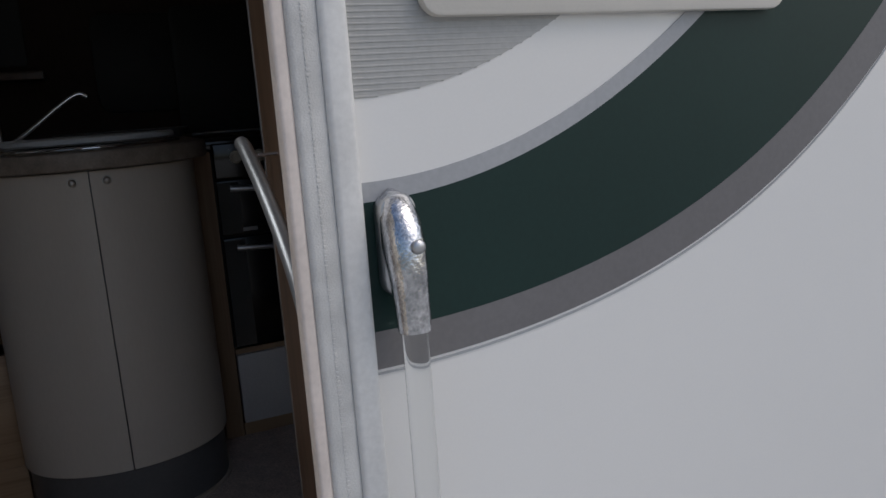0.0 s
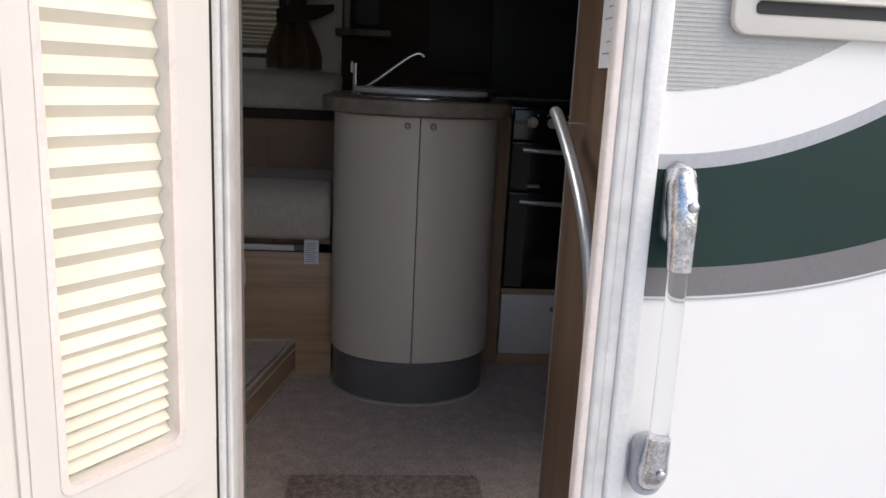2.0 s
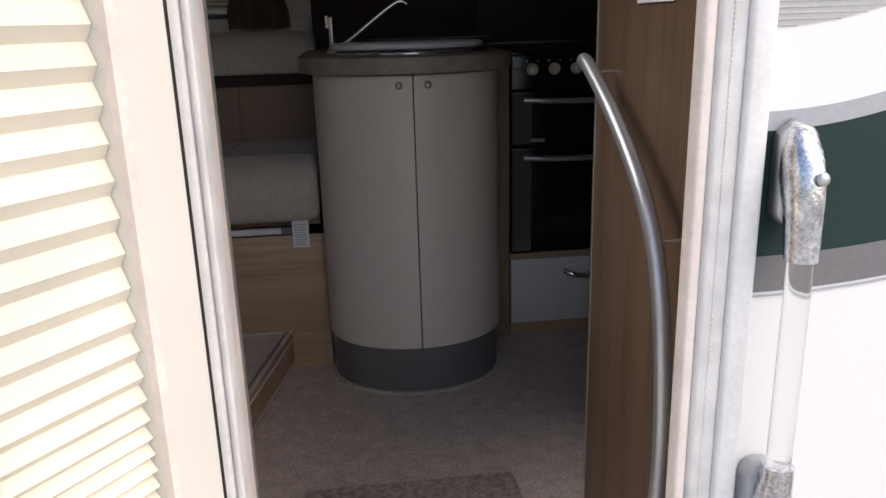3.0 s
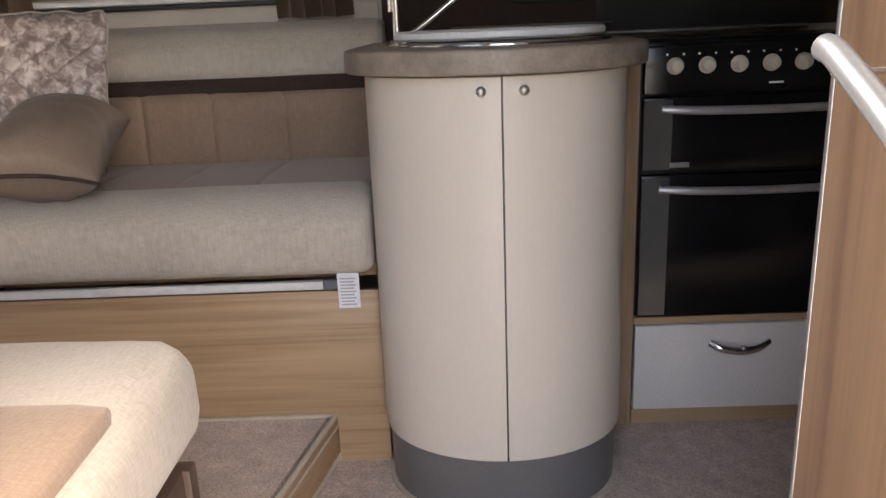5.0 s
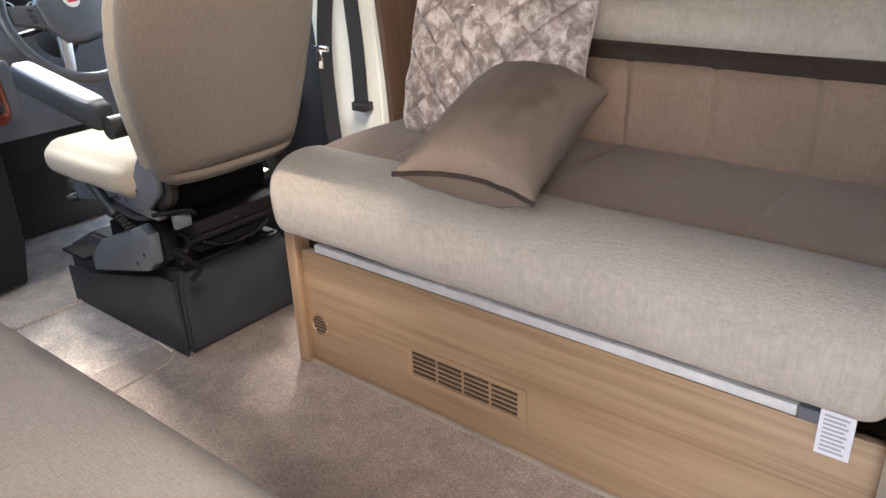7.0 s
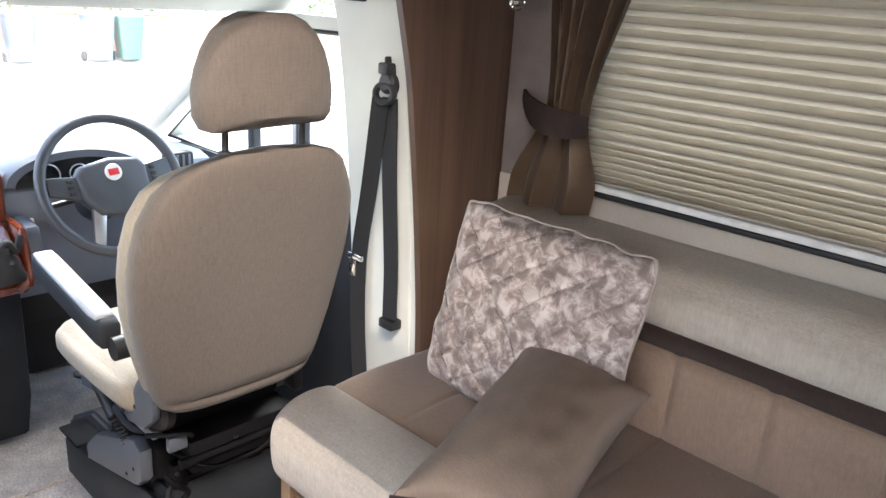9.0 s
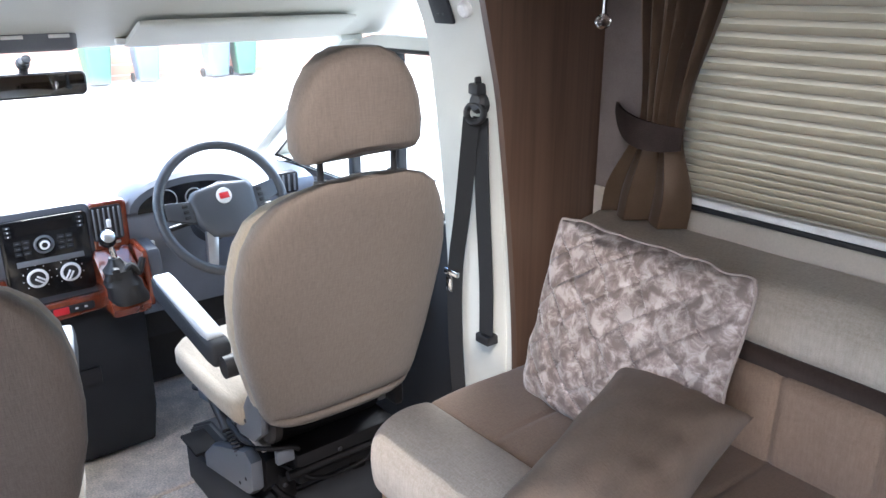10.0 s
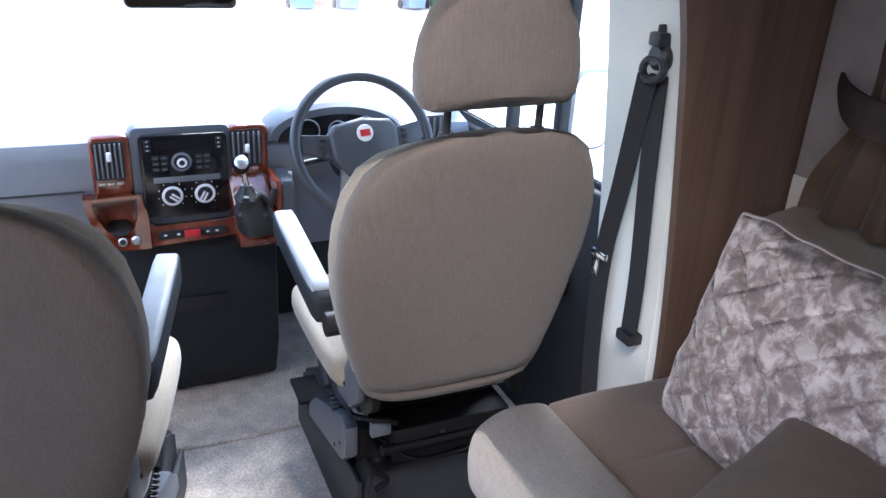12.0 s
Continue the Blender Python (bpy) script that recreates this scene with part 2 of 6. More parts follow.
M = {
    "gelcoat": mat("white_gelcoat", (0.82, 0.815, 0.80), 0.30, var=0.012, scale=1.5, fine=300, finevar=0.01, bump=0.02, coat=0.3),
    "green": mat("dark_green_vinyl", (0.012, 0.034, 0.030), 0.4, var=0.08, scale=3, bump=0.01, spec=0.3),
    "grey_light": mat("light_grey_vinyl", (0.40, 0.41, 0.43), 0.4, var=0.04, bump=0.01),
    "grey_dark": mat("mid_grey_vinyl", (0.17, 0.165, 0.17), 0.45, var=0.05, bump=0.01),
    "ribbed": mat("ribbed_grey_vinyl", (0.44, 0.44, 0.43), 0.5, var=0.04, bump=0.02),
    "frame_white": mat("white_painted_aluminium", (0.77, 0.765, 0.75), 0.35, var=0.05, scale=9, bump=0.03),
    "frame_grey": mat("pale_grey_rubber_seal", (0.64, 0.635, 0.62), 0.6, var=0.10, scale=30, fine=500, bump=0.3),
    "frame_pink": mat("pinkish_cream_trim", (0.74, 0.66, 0.61), 0.5, var=0.08, scale=14, bump=0.03),
    "black_rubber": mat("black_rubber", (0.012, 0.012, 0.012), 0.6, var=0.2, bump=0.1),
    "door_cream": mat("cream_moulded_plastic", (0.67, 0.64, 0.585), 0.42, var=0.04, scale=4, fine=400, finevar=0.02, bump=0.06),
    "door_tan": mat("tan_door_pocket", (0.52, 0.42, 0.30), 0.6, var=0.06),
    "blind": translucent("pleated_blind_cloth", (0.345, 0.302, 0.235), (0.72, 0.65, 0.52), 0.06),
    "door_blind": translucent("door_pleated_blind_cloth", (0.80, 0.745, 0.62), (0.7, 0.58, 0.32), 0.04),
    "chrome": mat("chrome", (0.66, 0.66, 0.68), 0.07, 1.0, var=0.04, scale=40, fine=300, finevar=0.02, bump=0.04, roughvar=0.06),
    # dark specks in the colour stand in for reflections on the chrome
    "chrome_reflections": mat("chrome_with_painted_reflections", (0.70, 0.70, 0.72), 0.10, 1.0, var=0.1, scale=60, fine=260, finevar=0.34, bump=0.35, roughvar=0.06, second=(0.42, 0.43, 0.45)),
    "nickel": mat("satin_nickel", (0.50, 0.47, 0.43), 0.42, 0.9, var=0.06, bump=0.02),
    # dark taupe that carries the shade on the wall beside the curtain
    "wall_shade_patch": mat("shaded_wall_taupe", (0.15, 0.125, 0.115), 0.9, var=0.12, scale=12, fine=420, finevar=0.12, bump=0.4),
    # paler than the armrest body: daylight on its top, put into the colour
    "pad_grey": mat("lit_grey_armrest_top", (0.34, 0.35, 0.37), 0.5, var=0.12, scale=14, fine=380, bump=0.15),
    "felt": mat("grey_felt_edging", (0.14, 0.14, 0.135), 0.95, var=0.2, scale=60, fine=500, finevar=0.2, bump=0.8),
    "steel": mat("brushed_steel", (0.55, 0.56, 0.58), 0.33, 1.0, var=0.08, scale=12, fine=300, bump=0.05),
    "silver_paint": mat("silver_painted_tube", (0.50, 0.51, 0.53), 0.32, 0.75, var=0.06, scale=10, bump=0.03),
    "acrylic": glassy("clear_acrylic", (0.97, 0.98, 0.98), 0.08),
    "wood_x": timber("oak_laminate_lengthwise", (0.46, 0.315, 0.19), (0.30, 0.185, 0.10), "x"),
    # shaded copy of the oak: the bulkhead corner's dimness is in the colour
    "wood_z_shaded": timber("shaded_oak_laminate_upright", (0.084, 0.051, 0.035), (0.046, 0.027, 0.019), "z"),
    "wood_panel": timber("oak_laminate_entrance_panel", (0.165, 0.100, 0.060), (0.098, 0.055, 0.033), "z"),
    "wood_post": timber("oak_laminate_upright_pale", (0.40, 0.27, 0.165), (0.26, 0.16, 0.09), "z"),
    "wood_y": timber("oak_laminate_crosswise", (0.44, 0.30, 0.18), (0.28, 0.17, 0.09), "y"),
    "cabinet": mat("cream_cabinet_gloss", (0.65, 0.585, 0.505), 0.42, var=0.03, scale=3, fine=220, finevar=0.025, bump=0.05, stretch=(1, 1, 0.25), coat=0.1),
    "drawer": mat("pale_drawer_front", (0.70, 0.66, 0.64), 0.4, var=0.03, scale=4, bump=0.03),
    "plinth": mat("grey_brushed_plinth", (0.17, 0.17, 0.175), 0.38, 0.3, var=0.08, scale=6, bump=0.04),
    "worktop": mat("brown_stone_worktop", (0.25, 0.205, 0.165), 0.42, var=0.22, scale=28, fine=190, finevar=0.14, bump=0.05),
    "carpet": mat("brown_loop_carpet", (0.51, 0.41, 0.345), 0.95, var=0.14, scale=22, fine=210, finevar=0.36, bump=0.9, sheen=0.3, spec=0.1, dist=0.004),
    # lit copy of the carpet: windscreen light on the cab floor is painted in
    "carpet_cab_lit": mat("lit_beige_cab_carpet", (0.64, 0.54, 0.455), 0.95, var=0.20, scale=16, fine=150, finevar=0.34, bump=0.9, sheen=0.3, spec=0.1, dist=0.004),
    "mat": mat("rough_door_mat", (0.42, 0.335, 0.29), 0.95, var=0.28, scale=60, fine=240, finevar=0.35, bump=1.0, spec=0.1, dist=0.006),
    "carpet_edge": mat("carpet_binding", (0.50, 0.435, 0.355), 0.9, var=0.15, fine=400, finevar=0.15, bump=0.6),
    "cream_cloth": fabric("cream_weave", (0.54, 0.49, 0.425), (0.36, 0.315, 0.26)),
    "brown_cloth": fabric("taupe_cloth", (0.335, 0.238, 0.175), (0.23, 0.16, 0.115), 500, 0.35, 0.3),
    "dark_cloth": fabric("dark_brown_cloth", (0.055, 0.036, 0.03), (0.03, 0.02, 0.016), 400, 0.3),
    "slot_brown": mat("dark_brown_board", (0.085, 0.054, 0.034), 0.8, var=0.15, scale=40, bump=0.1),
    "tie_cloth": mat("dark_brown_tieback_cloth", (0.026, 0.018, 0.016), 0.85, var=0.2, scale=30, fine=400, finevar=0.2, bump=0.4, spec=0.2),
    # one cloth twice: dimmer rear and brighter sides are put into the colours
    "seat_cloth": fabric("beige_seat_cloth", (0.128, 0.106, 0.090), (0.083, 0.068, 0.057), 480, 0.35, 0.2),
    "seat_side_lit": fabric("lit_seat_cloth", (0.32, 0.275, 0.215), (0.21, 0.178, 0.138), 480, 0.4, 0.2),
    "curtain": mat("bronze_satin_curtain", (0.150, 0.098, 0.063), 0.33, 0.25, var=0.16, scale=9, fine=350, finevar=0.08, bump=0.15, sheen=0.12),
    "satin_brown": fabric("brown_satin_weave", (0.25, 0.19, 0.147), (0.19, 0.143, 0.11), 520, 0.2, 0.12),
    "velvet": velvet("crushed_velvet"),
    "velvet_edge": fabric("velvet_edge_binding", (0.34, 0.295, 0.275), (0.22, 0.185, 0.17), 300, 0.4),
    "wall_cream": mat("cream_wall_board", (0.47, 0.42, 0.36), 0.7, var=0.05, scale=5, fine=260, bump=0.12),
    "ceiling": mat("pale_ceiling_board", (0.72, 0.71, 0.67), 0.7, var=0.03, fine=200, bump=0.1),
    "cab_trim": mat("pale_grey_cab_trim", (0.56, 0.57, 0.53), 0.55, var=0.05, scale=5, fine=420, finevar=0.03, bump=0.12),
    "cab_grey": mat("mid_grey_plastic", (0.135, 0.145, 0.165), 0.5, var=0.08, scale=8, fine=420, bump=0.15),
    "dash_dark": mat("charcoal_dash_plastic", (0.022, 0.024, 0.028), 0.6, var=0.12, scale=8, fine=480, finevar=0.08, bump=0.25, spec=0.25),
    "black_plastic": mat("black_plastic", (0.012, 0.012, 0.014), 0.5, var=0.25, scale=10, fine=400, bump=0.12),
    "gloss_black": mat("gloss_black_panel", (0.008, 0.008, 0.009), 0.12, var=0.2, bump=0.01, spec=0.4),
    "black_glass": mat("black_oven_glass", (0.006, 0.006, 0.007), 0.16, var=0.2, bump=0.0, spec=0.35),
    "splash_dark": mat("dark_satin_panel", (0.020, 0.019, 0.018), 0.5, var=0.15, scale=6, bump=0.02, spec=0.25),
    "grey_glass": mat("grey_mirror_glass", (0.16, 0.16, 0.155), 0.14, 0.5, var=0.1, bump=0.0),
    "dash_blue": mat("blue_grey_dash_plastic", (0.075, 0.083, 0.10), 0.42, var=0.08, scale=8, fine=440, bump=0.18),
    "wheel_grey": mat("grey_wheel_leather", (0.05, 0.054, 0.062), 0.34, var=0.12, scale=12, fine=420, bump=0.2),
    "shield_grey": mat("blue_grey_seat_plastic", (0.085, 0.096, 0.115), 0.38, var=0.10, scale=9, fine=420, bump=0.12),
    "boot_leather": mat("black_boot_leather", (0.012, 0.012, 0.013), 0.5, var=0.3, scale=30, fine=300, bump=0.4),
    "dash_sheen": mat("grey_dash_moulding", (0.15, 0.162, 0.19), 0.30, var=0.08, scale=8, fine=440, bump=0.10, spec=0.6),
    "soot": mat("dull_black_steel", (0.006, 0.006, 0.007), 0.75, var=0.3, scale=12, fine=200, bump=0.2, spec=0.15),
    "pedestal_grey": mat("charcoal_pedestal_plastic", (0.026, 0.029, 0.034), 0.55, var=0.15, scale=10, fine=400, bump=0.15, spec=0.3),
    "wheel_hub": mat("charcoal_hub_plastic", (0.05, 0.055, 0.065), 0.42, var=0.1, scale=12, fine=420, bump=0.2),
    "burr": mat("glossy_burr_walnut", (0.135, 0.027, 0.011), 0.12, var=0.45, scale=14, fine=60, finevar=0.18, bump=0.0, coat=0.8),
    "webbing": mat("black_seat_belt_webbing", (0.009, 0.0095, 0.011), 0.8, var=0.15, fine=600, bump=0.4, stretch=(1, 1, 3)),
    "paper": mat("white_paper", (0.74, 0.74, 0.76), 0.8, var=0.03, bump=0.05),
    "ink": mat("grey_print", (0.38, 0.38, 0.42), 0.8, var=0.1, bump=0),
    "knob_cream": mat("cream_cooker_knob", (0.55, 0.50, 0.42), 0.35, var=0.06, bump=0.02),
    "red": mat("red_plastic", (0.55, 0.02, 0.03), 0.3, var=0.08, bump=0.0, coat=0.3),
    "white_plastic": mat("white_plastic", (0.75, 0.75, 0.74), 0.35, var=0.04, bump=0.02),
    "mirror": mat("mirror_glass", (0.75, 0.78, 0.78), 0.02, 1.0, var=0.02, bump=0.0, roughvar=0.01),
    "pane": pane_glass("clear_pane"),
    "tinted": pane_glass("grey_tinted_pane", (0.11, 0.11, 0.112)),
    "tinted_window": pane_glass("light_grey_tinted_pane", (0.72, 0.72, 0.725)),
    "crystal": glassy("cut_crystal", (1, 1, 1), 0.0),
    "concrete": mat("pale_concrete_drive", (0.30, 0.295, 0.285), 0.9, var=0.18, scale=1.2, fine=60, finevar=0.12, bump=0.4),
    "mortar": mat("mortar", (0.42, 0.39, 0.35), 0.9, var=0.12, scale=20, bump=0.4),
    "leaf": mat("hedge_leaf", (0.06, 0.13, 0.03), 0.6, var=0.45, scale=8, fine=40, bump=0.2),
    "bin_green": mat("green_bin_plastic", (0.06, 0.125, 0.095), 0.5, var=0.1, bump=0.1),
    "bin_blue": mat("grey_blue_bin_plastic", (0.09, 0.125, 0.17), 0.5, var=0.1, bump=0.1),
}


# ---- mesh helpers ----
ORIGIN = {}


def thing(name, at, label, category, group="", kind=""):
    """An empty at a thing's base, to hold its parts."""
    ob = new(name)
    ob.empty_display_size = 0.05
    ob.location = at
    ORIGIN[ob.name] = Vector(at)
    return tagged(ob, label, category, group, kind)


def part(name, bm, material, parent=None, label="", sharp=38.0):
    """Links a bmesh in world metres as one mesh object, under a thing or a part."""
    o = ORIGIN[parent.name] if parent else Vector((0, 0, 0))
    bmesh.ops.translate(bm, verts=bm.verts, vec=-o)
    bm.normal_update()
    for e in bm.edges:
        e.smooth = len(e.link_faces) == 2 and e.calc_face_angle(0) < radians(sharp)
    for f in bm.faces:
        f.smooth = True
    me = bpy.data.meshes.new(name)
    bm.to_mesh(me)
    bm.free()
    me.materials.append(M[material])
    ob = new(name, me)
    ORIGIN[ob.name] = o
    if parent:
        ob.parent = parent
    if label:
        ob["label"] = label
    return ob


def solo(name, bm, material, label, category, at=(0, 0, 0), group="", kind=""):
    """A thing of one single mesh, with its origin at the place given."""
    holder = Vector(at)
    bmesh.ops.translate(bm, verts=bm.verts, vec=-holder)
    ob = part(name, bm, material)
    ob.location = holder
    ORIGIN[ob.name] = holder
    return tagged(ob, label, category, group, kind)


def box(x0, x1, y0, y1, z0, z1, bevel=0.0, seg=2, bm=None):
    own = bmesh.new()
    m = Matrix.Translation(((x0 + x1) / 2, (y0 + y1) / 2, (z0 + z1) / 2)) @ Matrix.Diagonal((abs(x1 - x0), abs(y1 - y0), abs(z1 - z0), 1))
    bmesh.ops.create_cube(own, size=1, matrix=m)
    if bevel:
        bmesh.ops.bevel(own, geom=own.edges[:], offset=bevel, segments=seg, profile=0.5, affect="EDGES")
    return merge(bm, own)


def merge(bm, own):
    """Adds one bmesh to another."""
    if bm is None:
        return own
    me = bpy.data.meshes.new("tmp")
    own.to_mesh(me)
    own.free()
    bm.from_mesh(me)
    bpy.data.meshes.remove(me)
    return bm


def moved(bm, m):
    bmesh.ops.transform(bm, matrix=m, verts=bm.verts)
    return bm


def prism(poly, axis, a, b, bevel=0.0, seg=2, bm=None):
    """A plane outline pushed along an axis; the outline's pairs are the other two axes in order."""
    own = bmesh.new()

    def at(p, c):
        return {"x": (c, p[0], p[1]), "y": (p[0], c, p[1]), "z": (p[0], p[1], c)}[axis]
    lo = [own.verts.new(at(p, a)) for p in poly]
    hi = [own.verts.new(at(p, b)) for p in poly]
    n = len(poly)
    own.faces.new(lo)
    own.faces.new(hi)
    for i in range(n):
        own.faces.new((lo[i], lo[(i + 1) % n], hi[(i + 1) % n], hi[i]))
    bmesh.ops.recalc_face_normals(own, faces=own.faces)
    if bevel:
        rim = [e for e in own.edges if (e.verts[0] in lo) == (e.verts[1] in lo)]
        bmesh.ops.bevel(own, geom=rim, offset=bevel, segments=seg, profile=0.5, affect="EDGES")
    return merge(bm, own)


def rounded(a0, a1, b0, b1, r, n=5):
    """The outline of a rectangle with round corners."""
    out = []
    for cx, cy, s in ((a1 - r, b1 - r, 0), (a0 + r, b1 - r, 90), (a0 + r, b0 + r, 180), (a1 - r, b0 + r, 270)):
        for i in range(n + 1):
            t = radians(s + 90 * i / n)
            out.append((cx + r * math.cos(t), cy + r * math.sin(t)))
    return out


def tube(points, r, sides=12, bm=None, closed=False, flat=1.0, up=None):
    """A round or flattened bar along a line of points."""
    own = bmesh.new()
    pts = [Vector(p) for p in points]
    n = len(pts)
    rings = []
    ref = None
    for i, p in enumerate(pts):
        d = (pts[(i + 1) % n] - pts[i - 1]) if closed else (pts[min(i + 1, n - 1)] - pts[max(i - 1, 0)])
        d.normalize()
        if up is not None:
            u = Vector(up)
        elif ref is None:
            u = Vector((0, 0, 1)) if abs(d.z) < 0.9 else Vector((0, 1, 0))
        else:
            u = ref
        u = (u - d * u.dot(d)).normalized()
        ref = u
        v = d.cross(u)
        rr = r[i] if isinstance(r, (list, tuple)) else r
        rings.append([own.verts.new(p + u * rr * math.cos(2 * math.pi * k / sides) * flat + v * rr * math.sin(2 * math.pi * k / sides)) for k in range(sides)])
    for i in range(n if closed else n - 1):
        a, b = rings[i], rings[(i + 1) % n]
        for k in range(sides):
            own.faces.new((a[k], a[(k + 1) % sides], b[(k + 1) % sides], b[k]))
    if not closed:
        own.faces.new(rings[0])
        own.faces.new(rings[-1])
    bmesh.ops.recalc_face_normals(own, faces=own.faces)
    return merge(bm, own)


def strap(points, width, thick, side, bm=None):
    """A flat band along points; side is the direction of its width."""
    own = bmesh.new()
    s = Vector(side).normalized()
    pts = [Vector(p) for p in points]
    rings = []
    for i, p in enumerate(pts):
        d = (pts[min(i + 1, len(pts) - 1)] - pts[max(i - 1, 0)]).normalized()
        nrm = d.cross(s).normalized()
        w = width[i] if isinstance(width, (list, tuple)) else width
        rings.append([own.verts.new(p + s * a * w / 2 + nrm * b * thick / 2) for a, b in ((1, 1), (-1, 1), (-1, -1), (1, -1))])
    for a, b in zip(rings, rings[1:]):
        for k in range(4):
            own.faces.new((a[k], a[(k + 1) % 4], b[(k + 1) % 4], b[k]))
    own.faces.new(rings[0])
    own.faces.new(rings[-1])
    bmesh.ops.recalc_face_normals(own, faces=own.faces)
    return merge(bm, own)


def bez(p0, p1, p2, p3, n=12):
    p0, p1, p2, p3 = (Vector(p) for p in (p0, p1, p2, p3))
    return [p0 * (1 - t) ** 3 + p1 * 3 * t * (1 - t) ** 2 + p2 * 3 * t * t * (1 - t) + p3 * t ** 3 for t in (i / n for i in range(n + 1))]


def through_points(points, per=6):
    """A smooth line through points."""
    p = [Vector(q) for q in points]
    out = []
    for i in range(len(p) - 1):
        a, b, c, d = p[max(i - 1, 0)], p[i], p[i + 1], p[min(i + 2, len(p) - 1)]
        for k in range(per):
            t = k / per
            out.append(0.5 * ((2 * b) + (c - a) * t + (2 * a - 5 * b + 4 * c - d) * t * t + (3 * b - a - 3 * c + d) * t ** 3))
    out.append(p[-1])
    return out


def loft(rings, cap=True, bm=None):
    own = bmesh.new()
    rs = [[own.verts.new(p) for p in ring] for ring in rings]
    n = len(rs[0])
    for a, b in zip(rs, rs[1:]):
        for k in range(n):
            own.faces.new((a[k], a[(k + 1) % n], b[(k + 1) % n], b[k]))
    if cap:
        own.faces.new(rs[0])
        own.faces.new(rs[-1])
    bmesh.ops.recalc_face_normals(own, faces=own.faces)
    return merge(bm, own)


def superring(cx, cy, z, hx, hy, n=24, e=3.0):
    out = []
    for k in range(n):
        t = 2 * math.pi * k / n
        c, s = math.cos(t), math.sin(t)
        out.append((cx + hx * math.copysign(abs(c) ** (2 / e), c), cy + hy * math.copysign(abs(s) ** (2 / e), s), z))
    return out


def disc(centre, normal, r, depth, sides=20, bevel=0.0, bm=None, r2=None):
    """A short round plug that stands out along its normal."""
    c, d = Vector(centre), Vector(normal).normalized()
    r2 = r if r2 is None else r2
    if bevel:
        return tube([c, c + d * (depth - bevel), c + d * depth], [r, r2, r2 - bevel], sides, bm)
    return tube([c, c + d * depth], [r, r2], sides, bm)


def dome(centre, normal, r, bm=None, sides=14, squash=1.0):
    c, d = Vector(centre), Vector(normal).normalized()
    steps = [radians(a) for a in (-88, -70, -50, -30, -10, 10, 30, 50, 70, 88)]
    return tube([c + d * r * squash * math.sin(a) for a in steps], [r * math.cos(a) for a in steps], sides, bm)


def soft_box(x0, x1, y0, y1, z0, z1, r, puff=0.0, cuts=7, seed=0, wrinkle=0.0):
    """An upholstered block: rounded edges, swollen faces, slight unevenness."""
    bm = bmesh.new()
    bmesh.ops.create_cube(bm, size=2)
    bmesh.ops.subdivide_edges(bm, edges=bm.edges[:], cuts=cuts, use_grid_fill=True)
    h = Vector(((x1 - x0) / 2, (y1 - y0) / 2, (z1 - z0) / 2))
    c = Vector(((x0 + x1) / 2, (y0 + y1) / 2, (z0 + z1) / 2))
    for v in bm.verts:
        u = v.co.copy()
        # push the grid towards the edges, so that corners have points enough
        w = Vector([math.copysign(abs(a) ** 0.6, a) for a in u])
        p = Vector([w[i] * h[i] for i in range(3)])
        inner = Vector([max(-(h[i] - r), min(h[i] - r, p[i])) for i in range(3)])
        d = p - inner
        if d.length > 1e-9:
            k = [abs(a) for a in d]
            p = inner + d.normalized() * min(r, max(k) if max(k) < r else r)
        if puff:
            for i in range(3):
                j, k = (i + 1) % 3, (i + 2) % 3
                if abs(u[i]) > 0.999:
                    p[i] += math.copysign(puff * (1 - u[j] ** 2) * (1 - u[k] ** 2), u[i])
        if wrinkle:
            q = (p + c) * 9 + Vector((seed, 0, 0))
            p += Vector((noise.noise(q), noise.noise(q + Vector((7, 0, 0))), noise.noise(q + Vector((0, 9, 0))))) * wrinkle
        v.co = p + c
    bmesh.ops.recalc_face_normals(bm, faces=bm.faces)
    return bm


def pillow_xy(u, v, w, h, pinch, seed, quilt):
    x = u * w / 2 * (1 - pinch * (1 - v ** 2) * abs(u) ** 3 * 0.9)
    y = v * h / 2 * (1 - pinch * (1 - u ** 2) * abs(v) ** 3 * 0.9)
    soft = 1 - (0.055 if quilt else 0.02) * (u * v) ** 6
    lump = 0.010 if quilt else 0.003
    return (x * soft + lump * abs(u) ** 3 * noise.noise(Vector((v * 3.5, seed, 2))),
            y * soft + lump * abs(v) ** 3 * noise.noise(Vector((u * 3.5, seed, 7))))


def pillow_rim(w, h, n, pinch, seed, quilt=False):
    """The seam line round a cushion: first the edge at low y, then on round it."""
    k = [2 * i / n - 1 for i in range(n + 1)]
    line = [(u, -1) for u in k] + [(1, v) for v in k[1:]] + [(-u, 1) for u in k[1:]] + [(-1, -v) for v in k[1:-1]]
    return [Vector((*pillow_xy(u, v, w, h, pinch, seed, quilt), 0)) for u, v in line]


